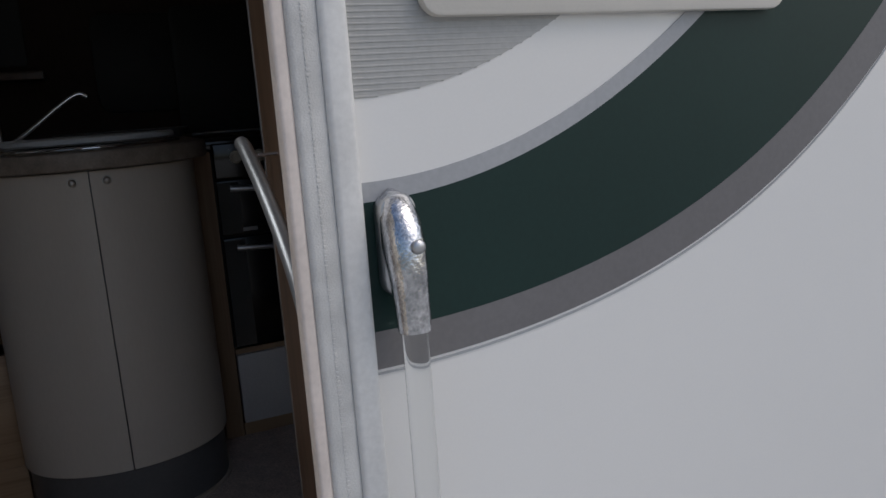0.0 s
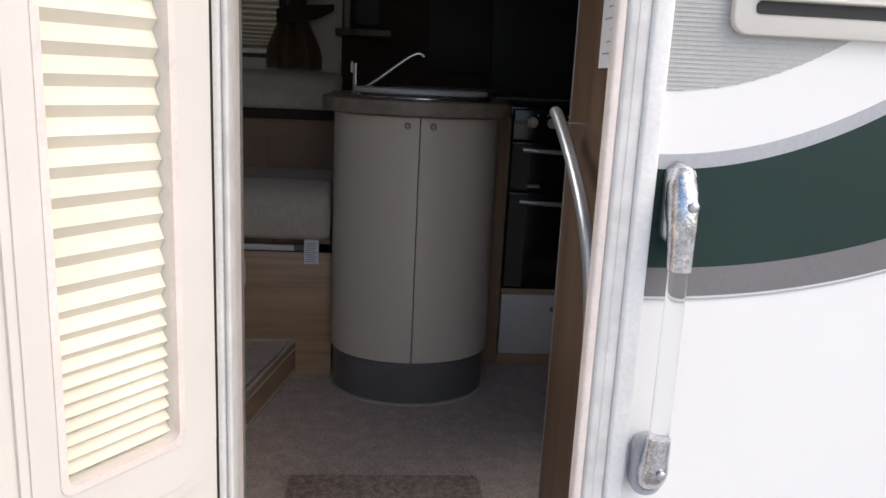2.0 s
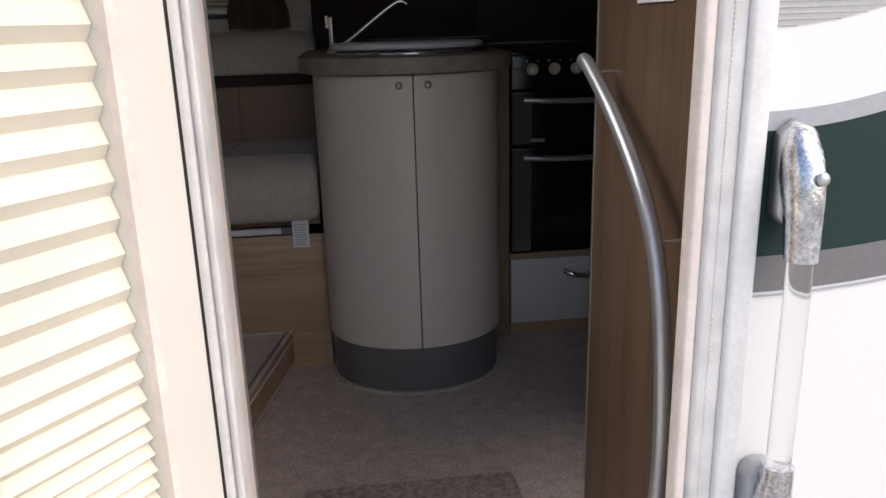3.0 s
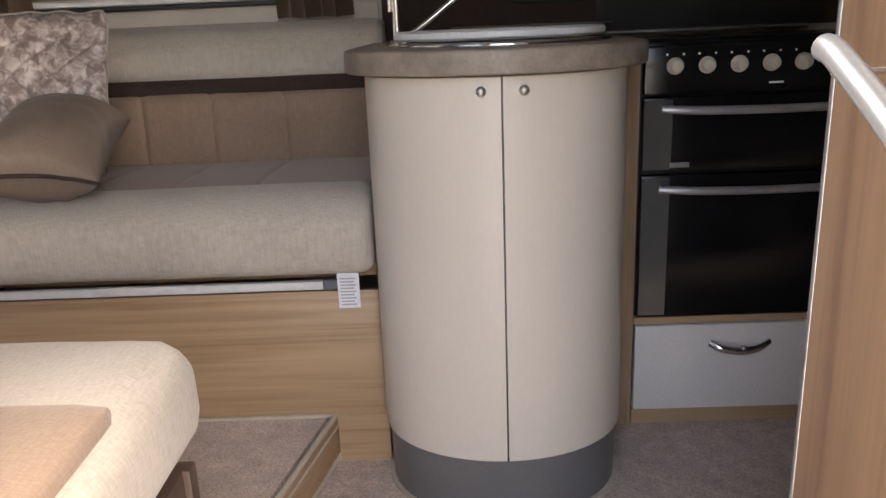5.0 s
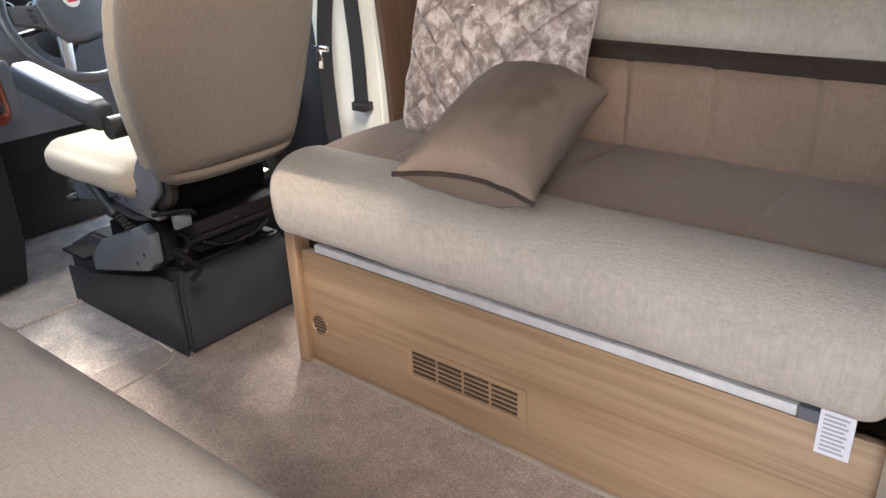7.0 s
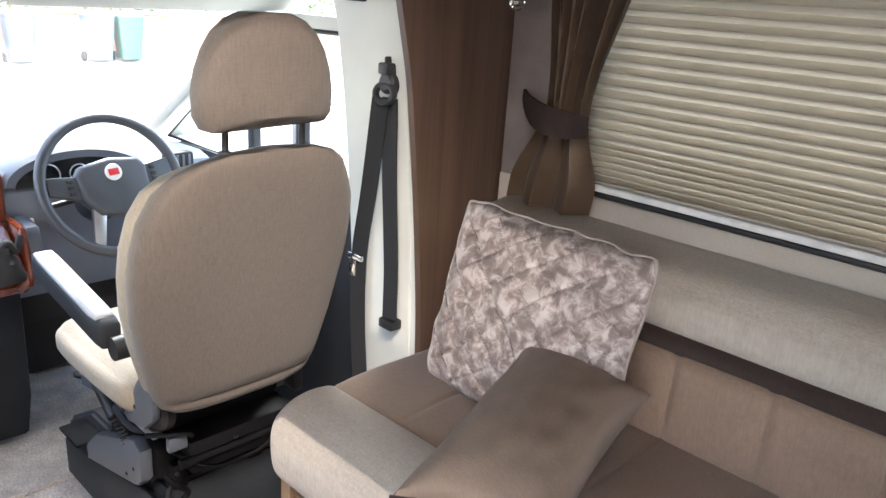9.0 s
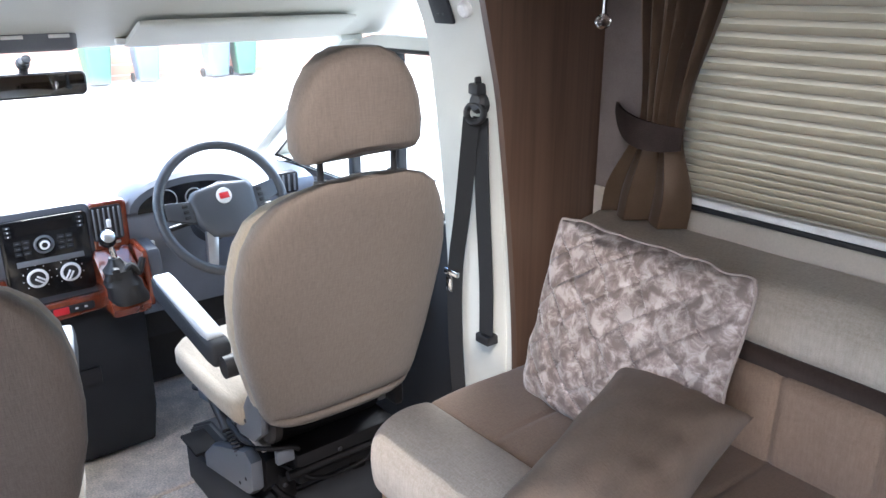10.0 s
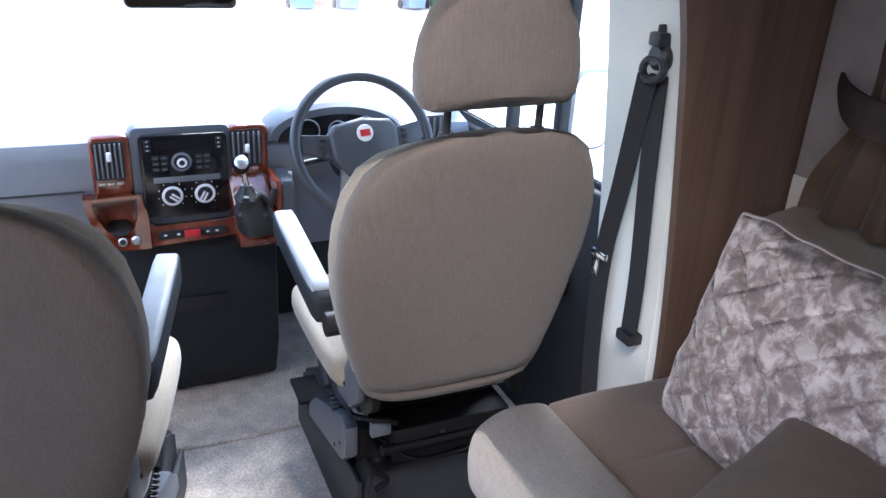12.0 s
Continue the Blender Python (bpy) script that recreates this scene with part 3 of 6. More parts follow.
def pillow_mesh(w, h, t, n=18, pinch=0.10, wrinkle=0.004, seed=0, quilt=0.0):
    """A stuffed cushion with drawn-out corners, flat in x and y; its middle at the origin."""
    bm = bmesh.new()
    sheets = []
    for side in (1, -1):
        rows = []
        for i in range(n + 1):
            row = []
            for j in range(n + 1):
                u, v = 2 * i / n - 1, 2 * j / n - 1
                edge = (1 - u ** 2) * (1 - v ** 2)
                x, y = pillow_xy(u, v, w, h, pinch, seed, quilt)
                z = side * t / 2 * max(edge, 0) ** (0.5 if quilt else 0.48)
                z += wrinkle * noise.noise(Vector((u * 4 + seed, v * 4, side))) * min(1, edge * 6)
                if quilt:
                    d1 = abs(((u + v + 0.05 * math.sin(3 * u)) * 2.3 + 0.25) % 1 - 0.5) * 2
                    d2 = abs(((u - v + 0.05 * math.sin(4 * v)) * 2.3 + 0.25) % 1 - 0.5) * 2
                    z -= side * quilt * (1.5 * max(0, 1 - (1 - d1) / 0.13) + 0.85 * max(0, 1 - (1 - d2) / 0.13)) * (0.55 + 0.45 * (1 - u) / 2) * min(1, edge * 6)
                row.append(Vector((x, y, z)))
            rows.append(row)
        sheets.append(rows)
    vs = {}

    def vert(side, i, j):
        rim = i in (0, n) or j in (0, n)
        key = (0 if rim else side, i, j)
        if key not in vs:
            vs[key] = bm.verts.new(sheets[side][i][j])
        return vs[key]
    for side in (0, 1):
        for i in range(n):
            for j in range(n):
                bm.faces.new((vert(side, i, j), vert(side, i + 1, j), vert(side, i + 1, j + 1), vert(side, i, j + 1)))
    bmesh.ops.recalc_face_normals(bm, faces=bm.faces)
    return bm


# ---- the van's shell ----
FLOOR, DECK = 0.45, 0.57
WALL_N, WALL_S = 2.87, 0.74          # inner faces: window side, door side
OUT_S = 0.70                         # outer face of the door side
DOOR_L, DOOR_R = -0.34, 0.24         # doorway with its frame
BULK = -1.562                        # bulkhead between lounge and cab
REAR, ROOF = 2.4, 2.42


def structure(name, bm, material, label, category):
    return tagged(part(name, bm, material), label, category, kind="structure")


bm = box(DOOR_R, REAR, OUT_S, WALL_S, 0.30, ROOF)
SX_A, SX_B, SZ_A, SZ_B = -1.36, -0.56, 1.44, 1.98      # unseen window over the bench, added to light the lounge
box(BULK, SX_A, OUT_S, WALL_S, 0.30, ROOF, bm=bm)
box(SX_B, DOOR_L, OUT_S, WALL_S, 0.30, ROOF, bm=bm)
box(SX_A, SX_B, OUT_S, WALL_S, 0.30, SZ_A, bm=bm)
box(SX_A, SX_B, OUT_S, WALL_S, SZ_B, ROOF, bm=bm)
box(DOOR_L, DOOR_R, OUT_S, WALL_S, 2.20, ROOF, bm=bm)
box(DOOR_L, DOOR_R, OUT_S, WALL_S, 0.30, FLOOR - 0.03, bm=bm)
structure("wall_south", bm, "gelcoat", "glossy white motorhome side wall with a doorway", "wall")

# window side: one opening for the lounge window
WX0, WX1, WZ0, WZ1 = -1.32, -0.46, 1.528, 2.02
bm = box(BULK, WX0, WALL_N, WALL_N + 0.04, 0.30, ROOF)
box(WX1, REAR, WALL_N, WALL_N + 0.04, 0.30, ROOF, bm=bm)
box(WX0, WX1, WALL_N, WALL_N + 0.04, 0.30, WZ0, bm=bm)
box(WX0, WX1, WALL_N, WALL_N + 0.04, WZ1, ROOF, bm=bm)
structure("wall_north", bm, "wall_cream", "cream inner side wall with the lounge window", "wall")
structure("wall_east", box(REAR, REAR + 0.04, OUT_S, WALL_N + 0.04, 0.30, ROOF), "wall_cream", "plain cream rear wall of the motorhome", "wall")
RX0, RX1, RY0, RY1 = -1.12, -0.40, 1.25, 2.05          # unseen roof light over the lounge, added for daylight
bm = box(BULK, RX0, OUT_S, WALL_N + 0.04, ROOF, ROOF + 0.04)
box(RX1, REAR, OUT_S, WALL_N + 0.04, ROOF, ROOF + 0.04, bm=bm)
box(RX0, RX1, OUT_S, RY0, ROOF, ROOF + 0.04, bm=bm)
box(RX0, RX1, RY1, WALL_N + 0.04, ROOF, ROOF + 0.04, bm=bm)
structure("ceiling", bm, "ceiling", "pale board ceiling of the living area", "ceiling")
structure("floor", box(-1.0, REAR, WALL_S, WALL_N, FLOOR - 0.04, FLOOR), "carpet", "brown carpeted floor of the kitchen and entrance", "floor")
# inner lining of the door wall, so that the room side is cream
bm = box(DOOR_R, REAR, WALL_S, WALL_S + 0.006, FLOOR, ROOF)
for xa, xb, za, zb in ((BULK, SX_A, FLOOR, ROOF), (SX_B, DOOR_L, FLOOR, ROOF), (SX_A, SX_B, FLOOR, SZ_A), (SX_A, SX_B, SZ_B, ROOF)):
    box(xa, xb, WALL_S, WALL_S + 0.006, za, zb, bm=bm)
structure("wall_lining", bm, "wall_cream", "cream wall board on the doorway side", "wall")

# raised lounge floor, its edge a little oblique, with a wooden riser and a metal nosing
EDGE = [(-0.395, WALL_N), (-0.40, 2.232), (-0.50, 1.737), (-0.545, 1.44), (-0.545, WALL_S)]
deck = [(-1.92, WALL_S)] + [(-1.92, WALL_N)] + EDGE
structure("lounge_floor", prism([(x - 0.012 if x > -1 else x, y) for x, y in deck], "z", FLOOR - 0.04, DECK, 0.0), "carpet", "brown carpet on the raised lounge floor", "floor")
bm = bmesh.new()
for (xa, ya), (xb, yb) in zip(EDGE[1:], EDGE[2:4]):
    strap([(xa, ya, (DECK + FLOOR) / 2 - 0.004), (xb, yb, (DECK + FLOOR) / 2 - 0.004)], DECK - FLOOR - 0.006, 0.012, (0, 0, 1), bm)
structure("step_riser", bm, "wood_y", "oak laminate riser of the carpeted step", "trim")
bm = bmesh.new()
for z, r in ((DECK + 0.001, 0.007), (DECK - 0.03, 0.004), (FLOOR + 0.012, 0.006)):
    tube([(EDGE[1][0] + 0.006, EDGE[1][1], z), (EDGE[2][0] + 0.006, EDGE[2][1], z), (EDGE[3][0] + 0.006, EDGE[3][1], z)], r, 8, bm)
structure("step_nosing", bm, "carpet_edge", "bound carpet edge along the step", "trim")

# cab floor, a shade lower, with a carpet seam; windscreen light is in its colour
structure("cab_floor", prism([(-1.92, DECK - 0.002), (-2.33, DECK - 0.002), (-2.44, 0.50), (-3.25, 0.50), (-3.25, 0.40), (-1.92, 0.40)], "y", 0.80, 2.78), "carpet_cab_lit", "beige carpet of the driver's cab, coloured paler for windscreen light", "floor")
bm = tube([(-1.83, 1.50, DECK), (-1.80, 1.74, DECK), (-1.815, 1.98, DECK), (-1.85, 2.02, DECK), (-2.30, 2.06, DECK)], 0.006, 8)
structure("floor_seam", bm, "carpet_edge", "bound seam between lounge and cab carpets", "trim")

# bulkhead of upright oak laminate, bowed inwards at the top; its colour includes shade
left = through_points([(2.615, DECK), (2.608, 1.05), (2.588, 1.33), (2.553, 1.62), (2.515, 1.83), (2.40, 2.20), (2.2, 2.36)], 5)
poly = [(p.x, p.y) for p in left] + [(2.2, ROOF), (WALL_N, ROOF), (WALL_N, DECK)]
structure("bulkhead_driver_side", prism(poly, "x", BULK - 0.018, BULK), "wood_z_shaded", "upright oak laminate bulkhead panel beside the driver's seat", "wall")
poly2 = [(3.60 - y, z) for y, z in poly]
structure("bulkhead_passenger_side", prism([(max(WALL_S, y), z) for y, z in poly2], "x", BULK - 0.018, BULK), "wood_z_shaded", "upright oak laminate bulkhead panel beside the passenger seat", "wall")
structure("bulkhead_header", box(BULK - 0.018, BULK, 1.4, 2.2, 2.36, ROOF), "wood_z_shaded", "oak header above the cab opening", "wall")

# ---- doorway frame ----
bm = bmesh.new()
for x0, x1, y0, y1, mtl in ((0.212, 0.240, 0.682, 0.742, 0), (-0.338, -0.3235, 0.690, 0.742, 0)):
    prism(rounded(x0, x1, y0, y1, 0.006, 3), "z", 0.40, 2.24, bm=bm)
box(-0.324, 0.240, 0.683, 0.742, 2.18, 2.24, bm=bm)
box(-0.324, 0.240, 0.683, 0.742, 0.38, 0.44, bm=bm)
frame_ob = structure("door_frame", bm, "frame_white", "white aluminium frame round the entrance doorway", "door frame")
bm = prism(rounded(0.1815, 0.2135, 0.688, 0.738, 0.006, 3), "z", 0.44, 2.18)
prism(rounded(-0.3245, -0.3165, 0.688, 0.745, 0.003, 3), "z", 0.44, 2.18, bm=bm)
part("seal", bm, "frame_grey", frame_ob, "pale grey ribbed rubber seal")
bm = bmesh.new()
for i in range(340):
    z = 0.46 + i * 0.0050
    box(0.1955, 0.1985, 0.6870, 0.6885, z, z + 0.0026, bm=bm)
tagged(part("seal_teeth", bm, "frame_grey", frame_ob), kind="stuff")
bm = prism(rounded(0.168, 0.182, 0.692, 0.716, 0.004, 3), "z", 0.44, 2.18)
prism(rounded(-0.365, -0.3255, 0.7425, 0.822, 0.004, 3), "z", 0.44, 2.18, bm=bm)
prism(rounded(-0.365, -0.3325, 0.822, 0.843, 0.003, 3), "z", 0.44, 2.18, bm=bm)
part("inner_lip", bm, "frame_pink", frame_ob, "pinkish cream inner lip")
part("jamb_filler", prism(rounded(-0.358, -0.3385, 0.676, 0.742, 0.003, 3), "z", 0.42, 2.2), "frame_white", frame_ob)
part("gasket", prism(rounded(-0.358, -0.3315, 0.664, 0.6755, 0.004, 3), "z", 0.42, 2.2), "black_rubber", frame_ob, "black rubber gasket")
part("edge_strip", prism(rounded(-0.365, -0.3286, 0.8435, 0.862, 0.003, 3), "z", 0.45, 2.18), "felt", frame_ob, "dark grey felt edging")

# ---- decals on the outer wall ----
U0 = DOOR_R


def band(name, material, lower, upper, x1, y, label):
    bm = bmesh.new()
    n = 40
    pts = []
    for i in range(n + 1):
        u = (x1 - U0) * i / n
        pts.append((U0 + u, lower(u), max(lower(u) + 0.0005, upper(u))))
    bmv = [[bm.verts.new((x, yy, z)) for yy in (y, OUT_S + 0.001) for z in (a, b)] for x, a, b in pts]
    for p, q in zip(bmv, bmv[1:]):
        bm.faces.new((p[0], q[0], q[1], p[1]))
        bm.faces.new((p[0], p[2], q[2], q[0]))
        bm.faces.new((p[1], q[1], q[3], p[3]))
    bmesh.ops.recalc_face_normals(bm, faces=bm.faces)
    return tagged(part(name, bm, material), label, "decal", "curved decals on the side wall", "structure")


def green_low(u):
    return 1.227 + 0.41 * u ** 2 + 0.25 * u ** 4


def grey_low(u):
    return 1.186 + 0.37 * u ** 2 + 0.236 * u ** 4


band("decal_green", "green", green_low, lambda u: 1.363 + 0.88 * u * u, 1.5, OUT_S - 0.0015, "dark green curved vinyl band on the white side wall")
band("decal_grey", "grey_dark", grey_low, green_low, 1.5, OUT_S - 0.0017, "mid grey curved vinyl band under the green one")
band("decal_silver", "grey_light", lambda u: 1.363 + 0.88 * u * u, lambda u: 1.383 + 0.895 * u * u, 1.2, OUT_S - 0.0016, "thin silver grey curved vinyl band")
band("decal_keyline", "grey_light", lambda u: grey_low(u) - 0.006, lambda u: grey_low(u) - 0.0035, 1.5, OUT_S - 0.0015, "hairline grey curved vinyl line")
band("decal_panel", "ribbed", lambda u: 1.467 + 1.22 * u * u, lambda u: 2.0, 0.85, OUT_S - 0.0012, "pale grey ribbed panel with a curved lower edge")
bm = bmesh.new()
z = 1.468
while z < 1.80:
    u = math.sqrt(max(0, z - 1.467) / 1.22)
    tube([(U0, OUT_S - 0.0010, z), (min(0.85, U0 + u), OUT_S - 0.0004, z)], 0.0013, 6, bm)
    z += 0.0058
tagged(part("panel_ribs", bm, "ribbed"), "fine horizontal ribs of the pale grey panel", "ribs", kind="stuff")

# fridge vent plate
vent = thing("wall_vent", (0.56, OUT_S, 1.54), "cream plastic fridge vent with dark slots on the outer wall", "vent")
part("plate", prism(rounded(0.317, 0.806, 1.541, 1.76, 0.022), "y", OUT_S - 0.016, OUT_S - 0.001, 0.004), "door_cream", vent)
for z0 in (1.575, 1.625, 1.675, 1.725):
    part("slot", prism(rounded(0.345, 0.778, z0 - 0.008, z0 + 0.008, 0.006, 3), "y", OUT_S - 0.0175, OUT_S - 0.015), "black_plastic", vent, "dark slot")
    part("louvre", box(0.347, 0.776, OUT_S - 0.026, OUT_S - 0.017, z0 + 0.009, z0 + 0.014, 0.002), "door_cream", vent)

# clear grab bar with chrome brackets
grip = thing("grab_bar", (0.272, OUT_S, 0.95), "clear acrylic grab bar with chrome brackets beside the doorway", "grab bar")


def bracket(zt, zb, flip):
    d = 1 if not flip else -1
    c = (zt + zb) / 2
    h = abs(zt - zb) / 2
    rings = []
    for s, y, hw, hd in ((1.0, 0.694, 0.003, 0.004), (0.9, 0.684, 0.014, 0.015), (0.6, 0.676, 0.020, 0.023), (0.2, 0.668, 0.021, 0.026), (-0.2, 0.662, 0.019, 0.022), (-0.6, 0.658, 0.0175, 0.018), (-1.0, 0.656, 0.0165, 0.0165)):
        rings.append([(x, yy, zz) for x, yy, zz in superring(0.272, y, c + d * h * s, hw, hd, 18, 2.4)])
    return loft(rings)


top = part("upper_bracket", bracket(1.375, 1.235, False), "chrome_reflections", grip, "chrome bracket")
part("screw", dome((0.277, 0.6405, 1.322), (0.1, -1, 0.1), 0.0075, squash=0.5), "steel", top)
low = part("lower_bracket", bracket(0.900, 0.995, True), "chrome_reflections", grip, "chrome bracket")
part("screw", dome((0.275, 0.6385, 0.945), (0.1, -1, 0), 0.007, squash=0.5), "steel", low)
part("base_plate", prism(rounded(0.247, 0.292, 0.895, 0.985, 0.02), "y", OUT_S - 0.03, OUT_S - 0.001, 0.005), "grey_light", grip, "grey rubber base")
part("base_plate", prism(rounded(0.252, 0.292, 1.265, 1.372, 0.018), "y", OUT_S - 0.026, OUT_S - 0.001, 0.005), "steel", grip)
part("bar", tube([(0.272, 0.656, 1.24), (0.272, 0.656, 0.99)], 0.0135, 20), "acrylic", grip, "clear acrylic rod")

# ---- open entrance door with its pleated blind ----
HINGE, AWAY = Vector((-0.331, 0.652, 0)), Vector((-0.588, -0.809, 0)).normalized()
FACE = Vector((AWAY.y, -AWAY.x, 0))          # towards the person coming in
if FACE.dot(Vector((1, -1, 0))) < 0:
    FACE = -FACE
# local: x along the door from the hinge, y out of its inner face, z up
DOOR = Matrix(((AWAY.x, FACE.x, 0, HINGE.x), (AWAY.y, FACE.y, 0, HINGE.y), (0, 0, 1, 0), (0, 0, 0, 1)))


def on_door(bm):
    bm = moved(bm, DOOR)
    bmesh.ops.recalc_face_normals(bm, faces=bm.faces)
    return bm


door = thing("entrance_door", (-0.345, 0.655, 0.42), "open cream entrance door with a pleated window blind", "door", kind="structure")
WL, WR, WB, WT = 0.066, 0.213, 1.018, 2.02          # blind opening


def ring_frame(a, b, y0, y1, bevel=0.0):
    """A slab with a window: four borders between an outer and an inner outline of equal count."""
    bm = bmesh.new()
    n = len(a)
    v = [[bm.verts.new((p[0], y, p[1])) for p in line] for line, y in ((a, y0), (b, y0), (a, y1), (b, y1))]
    for i in range(n):
        j = (i + 1) % n
        bm.faces.new((v[2][i], v[2][j], v[3][j], v[3][i]))
        bm.faces.new((v[0][i], v[1][i], v[1][j], v[0][j]))
        bm.faces.new((v[0][i], v[0][j], v[2][j], v[2][i]))
        bm.faces.new((v[1][i], v[3][i], v[3][j], v[1][j]))
    bmesh.ops.recalc_face_normals(bm, faces=bm.faces)
    return bm


part("leaf", on_door(ring_frame(rounded(0.0, 0.50, 0.42, 2.19, 0.012), rounded(WL, WR, WB, WT, 0.012), -0.045, 0.0)), "door_cream", door)
part("blind_cassette", on_door(merge(ring_frame(rounded(0.004, 0.262, 0.935, 2.10, 0.06), rounded(WL - 0.004, WR + 0.004, WB - 0.004, WT + 0.004, 0.012), 0.0, 0.005), ring_frame(rounded(0.018, 0.252, 0.952, 2.08, 0.055), rounded(WL - 0.008, WR + 0.008, WB - 0.008, WT + 0.008, 0.014), 0.005, 0.008))), "door_cream", door, "moulded cream blind frame with rounded corners")
part("frame_lip", on_door(ring_frame(rounded(WL - 0.009, WR + 0.009, WB - 0.009, WT + 0.009, 0.014), rounded(WL, WR, WB, WT, 0.012), 0.0, 0.010)), "frame_pink", door, "pinkish inner lip of the blind frame")
part("tan_panel", on_door(prism(rounded(0.30, 0.49, 0.46, 1.42, 0.05), "y", 0.001, 0.012, 0.003)), "door_tan", door, "tan inner panel")
bm = bmesh.new()
rows = []
heights, z = [WB], WB
while z < WT:
    pitch = 0.0165 + 0.0145 * min(1.0, max(0.0, (z - WB - 0.09) / 0.13))
    heights += [z + pitch * 0.42, z + pitch]
    z += pitch
for i, z in enumerate(heights):
    y = -0.006 if i % 2 else -0.015
    rows.append([bm.verts.new((WL + 0.001, y, z)), bm.verts.new((WR - 0.001, y, z))])
for a, b in zip(rows, rows[1:]):
    bm.faces.new((a[0], a[1], b[1], b[0]))
part("pleated_blind", on_door(bm), "door_blind", door, "cream pleated blind")
glass = part("window_pane", on_door(box(WL - 0.01, WR + 0.01, -0.040, -0.035, WB - 0.01, WT + 0.01)), "pane", door, "clear window pane")
glass.visible_shadow = False
bm = bmesh.new()
for z in (0.9, 1.6):
    tube([(-0.348, 0.662, z), (-0.348, 0.662, z + 0.09)], 0.011, 12, bm)
part("hinge", bm, "frame_white", door)

# ---- entrance: grab rail panel, notice, mat ----
panel = thing("wardrobe_panel", (0.30, 1.06, FLOOR), "upright oak laminate end panel inside the entrance", "panel", kind="structure")
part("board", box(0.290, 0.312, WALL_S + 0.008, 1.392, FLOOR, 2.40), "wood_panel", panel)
part("edge_trim", prism(rounded(0.288, 0.314, 1.390, 1.398, 0.0035, 3), "z", FLOOR, 2.40), "steel", panel, "grey edge strip")
rail = thing("grab_rail", (0.235, 1.0, 0.6), "curved silver grab rail on pins on the oak panel", "grab rail")
path = through_points([(0.235, 1.300, 1.409), (0.235, 1.265, 1.398), (0.235, 1.129, 1.327), (0.235, 0.998, 1.233), (0.235, 0.925, 1.130), (0.235, 0.890, 0.98), (0.235, 0.885, 0.82), (0.235, 0.92, 0.66), (0.235, 0.98, 0.55)], 5)
part("tube", tube(path, 0.0125, 16), "silver_paint", rail)
for y, z in ((1.288, 1.388), (0.945, 1.174), (0.95, 0.60)):
    part("pin", tube([(0.237, y, z), (0.290, y, z)], 0.0032, 10), "chrome", rail)
note = thing("notice", (0.288, 1.12, 1.50), "white printed notice on the oak panel", "notice")
part("sheet", box(0.2872, 0.2885, 1.048, 1.190, 1.50, 1.71), "paper", note)
bm = bmesh.new()
for i in range(8):
    box(0.2866, 0.2873, 1.068, 1.17 - 0.02 * (i % 3), 1.525 + i * 0.021, 1.528 + i * 0.021, bm=bm)
part("print", bm, "ink", note)
solo("door_mat", box(-0.33, 0.150, 0.80, 1.508, FLOOR + 0.001, FLOOR + 0.012, 0.004), "mat", "coarse brown doormat just inside the entrance", "doormat", (-0.09, 1.15, FLOOR))

# ---- curved kitchen unit ----
CX, CF = -0.012, 1.955


def curve(a, front, y_end, n=28, half=None):
    """Plan of the bowed front from one side to the other."""
    out = []
    b = 2.185 - front
    for i in range(n + 1):
        t = math.pi * i / n
        out.append((CX - a * math.cos(t), 2.185 - b * math.sin(t) ** 0.92))
    return [(CX - a, y_end)] + out + [(CX + a, y_end)]


def shell(outline, thick, z0, z1, bevel=0.0):
    """A curved board: an open outline given thickness inwards."""
    pts = [Vector((x, y, 0)) for x, y in outline]
    inner = []
    for i, p in enumerate(pts):
        d = (pts[min(i + 1, len(pts) - 1)] - pts[max(i - 1, 0)]).normalized()
        inner.append(p + Vector((-d.y, d.x, 0)) * thick)
    loop = [(p.x, p.y) for p in pts] + [(p.x, p.y) for p in reversed(inner)]
    return prism(loop, "z", z0, z1, bevel, 1)


unit = thing("curved_kitchen_cabinet", (CX, 2.2, FLOOR), "bow-fronted cream kitchen cabinet with two tall doors", "cabinet")
full = curve(0.262, CF, 2.40)
mid = len(full) // 2
left_line = [p for p in full if p[0] < CX - 0.0018 and p[1] < 2.30] + [(CX - 0.0018, CF)]
right_line = [(CX + 0.0018, CF)] + [p for p in full if p[0] > CX + 0.0018 and p[1] < 2.30]
part("carcass", prism(curve(0.240, CF + 0.022, 2.86), "z", FLOOR + 0.02, 1.352), "plinth", unit, "dark inner carcass")
for line, kx in ((left_line, -0.049), (right_line, 0.026)):
    leaf = part("door", shell(line, 0.016, 0.592, 1.350, 0.0012), "cabinet", unit, "bowed cream door")
    kb = tube([(kx, CF + 0.001, 1.326), (kx, CF - 0.008, 1.326)], 0.0045, 12)
    dome((kx, CF - 0.012, 1.326), (0, -1, 0), 0.0095, kb, squash=0.75)
    disc((kx, CF + 0.002, 1.326), (0, -1, 0), 0.0115, 0.003, bm=kb)
    part("knob", kb, "nickel", leaf, "round satin nickel knob")
for x in (CX - 0.262, CX + 0.246):
    part("side_panel", box(x, x + 0.016, 2.302, 2.86, FLOOR, 1.352), "cabinet", unit)
part("plinth", shell(curve(0.252, CF + 0.008, 2.32), 0.012, FLOOR + 0.004, 0.588), "plinth", unit, "curved grey plinth")
part("kick_seal", shell(curve(0.262, CF - 0.002, 2.32), 0.012, FLOOR, FLOOR + 0.007), "carpet_edge", unit, "pale bound carpet edge")
for z in (1.22, 1.04):
    part("cover_cap", disc((CX + 0.262, 2.345, z), (1, -0.3, 0), 0.006, 0.002), "white_plastic", unit)

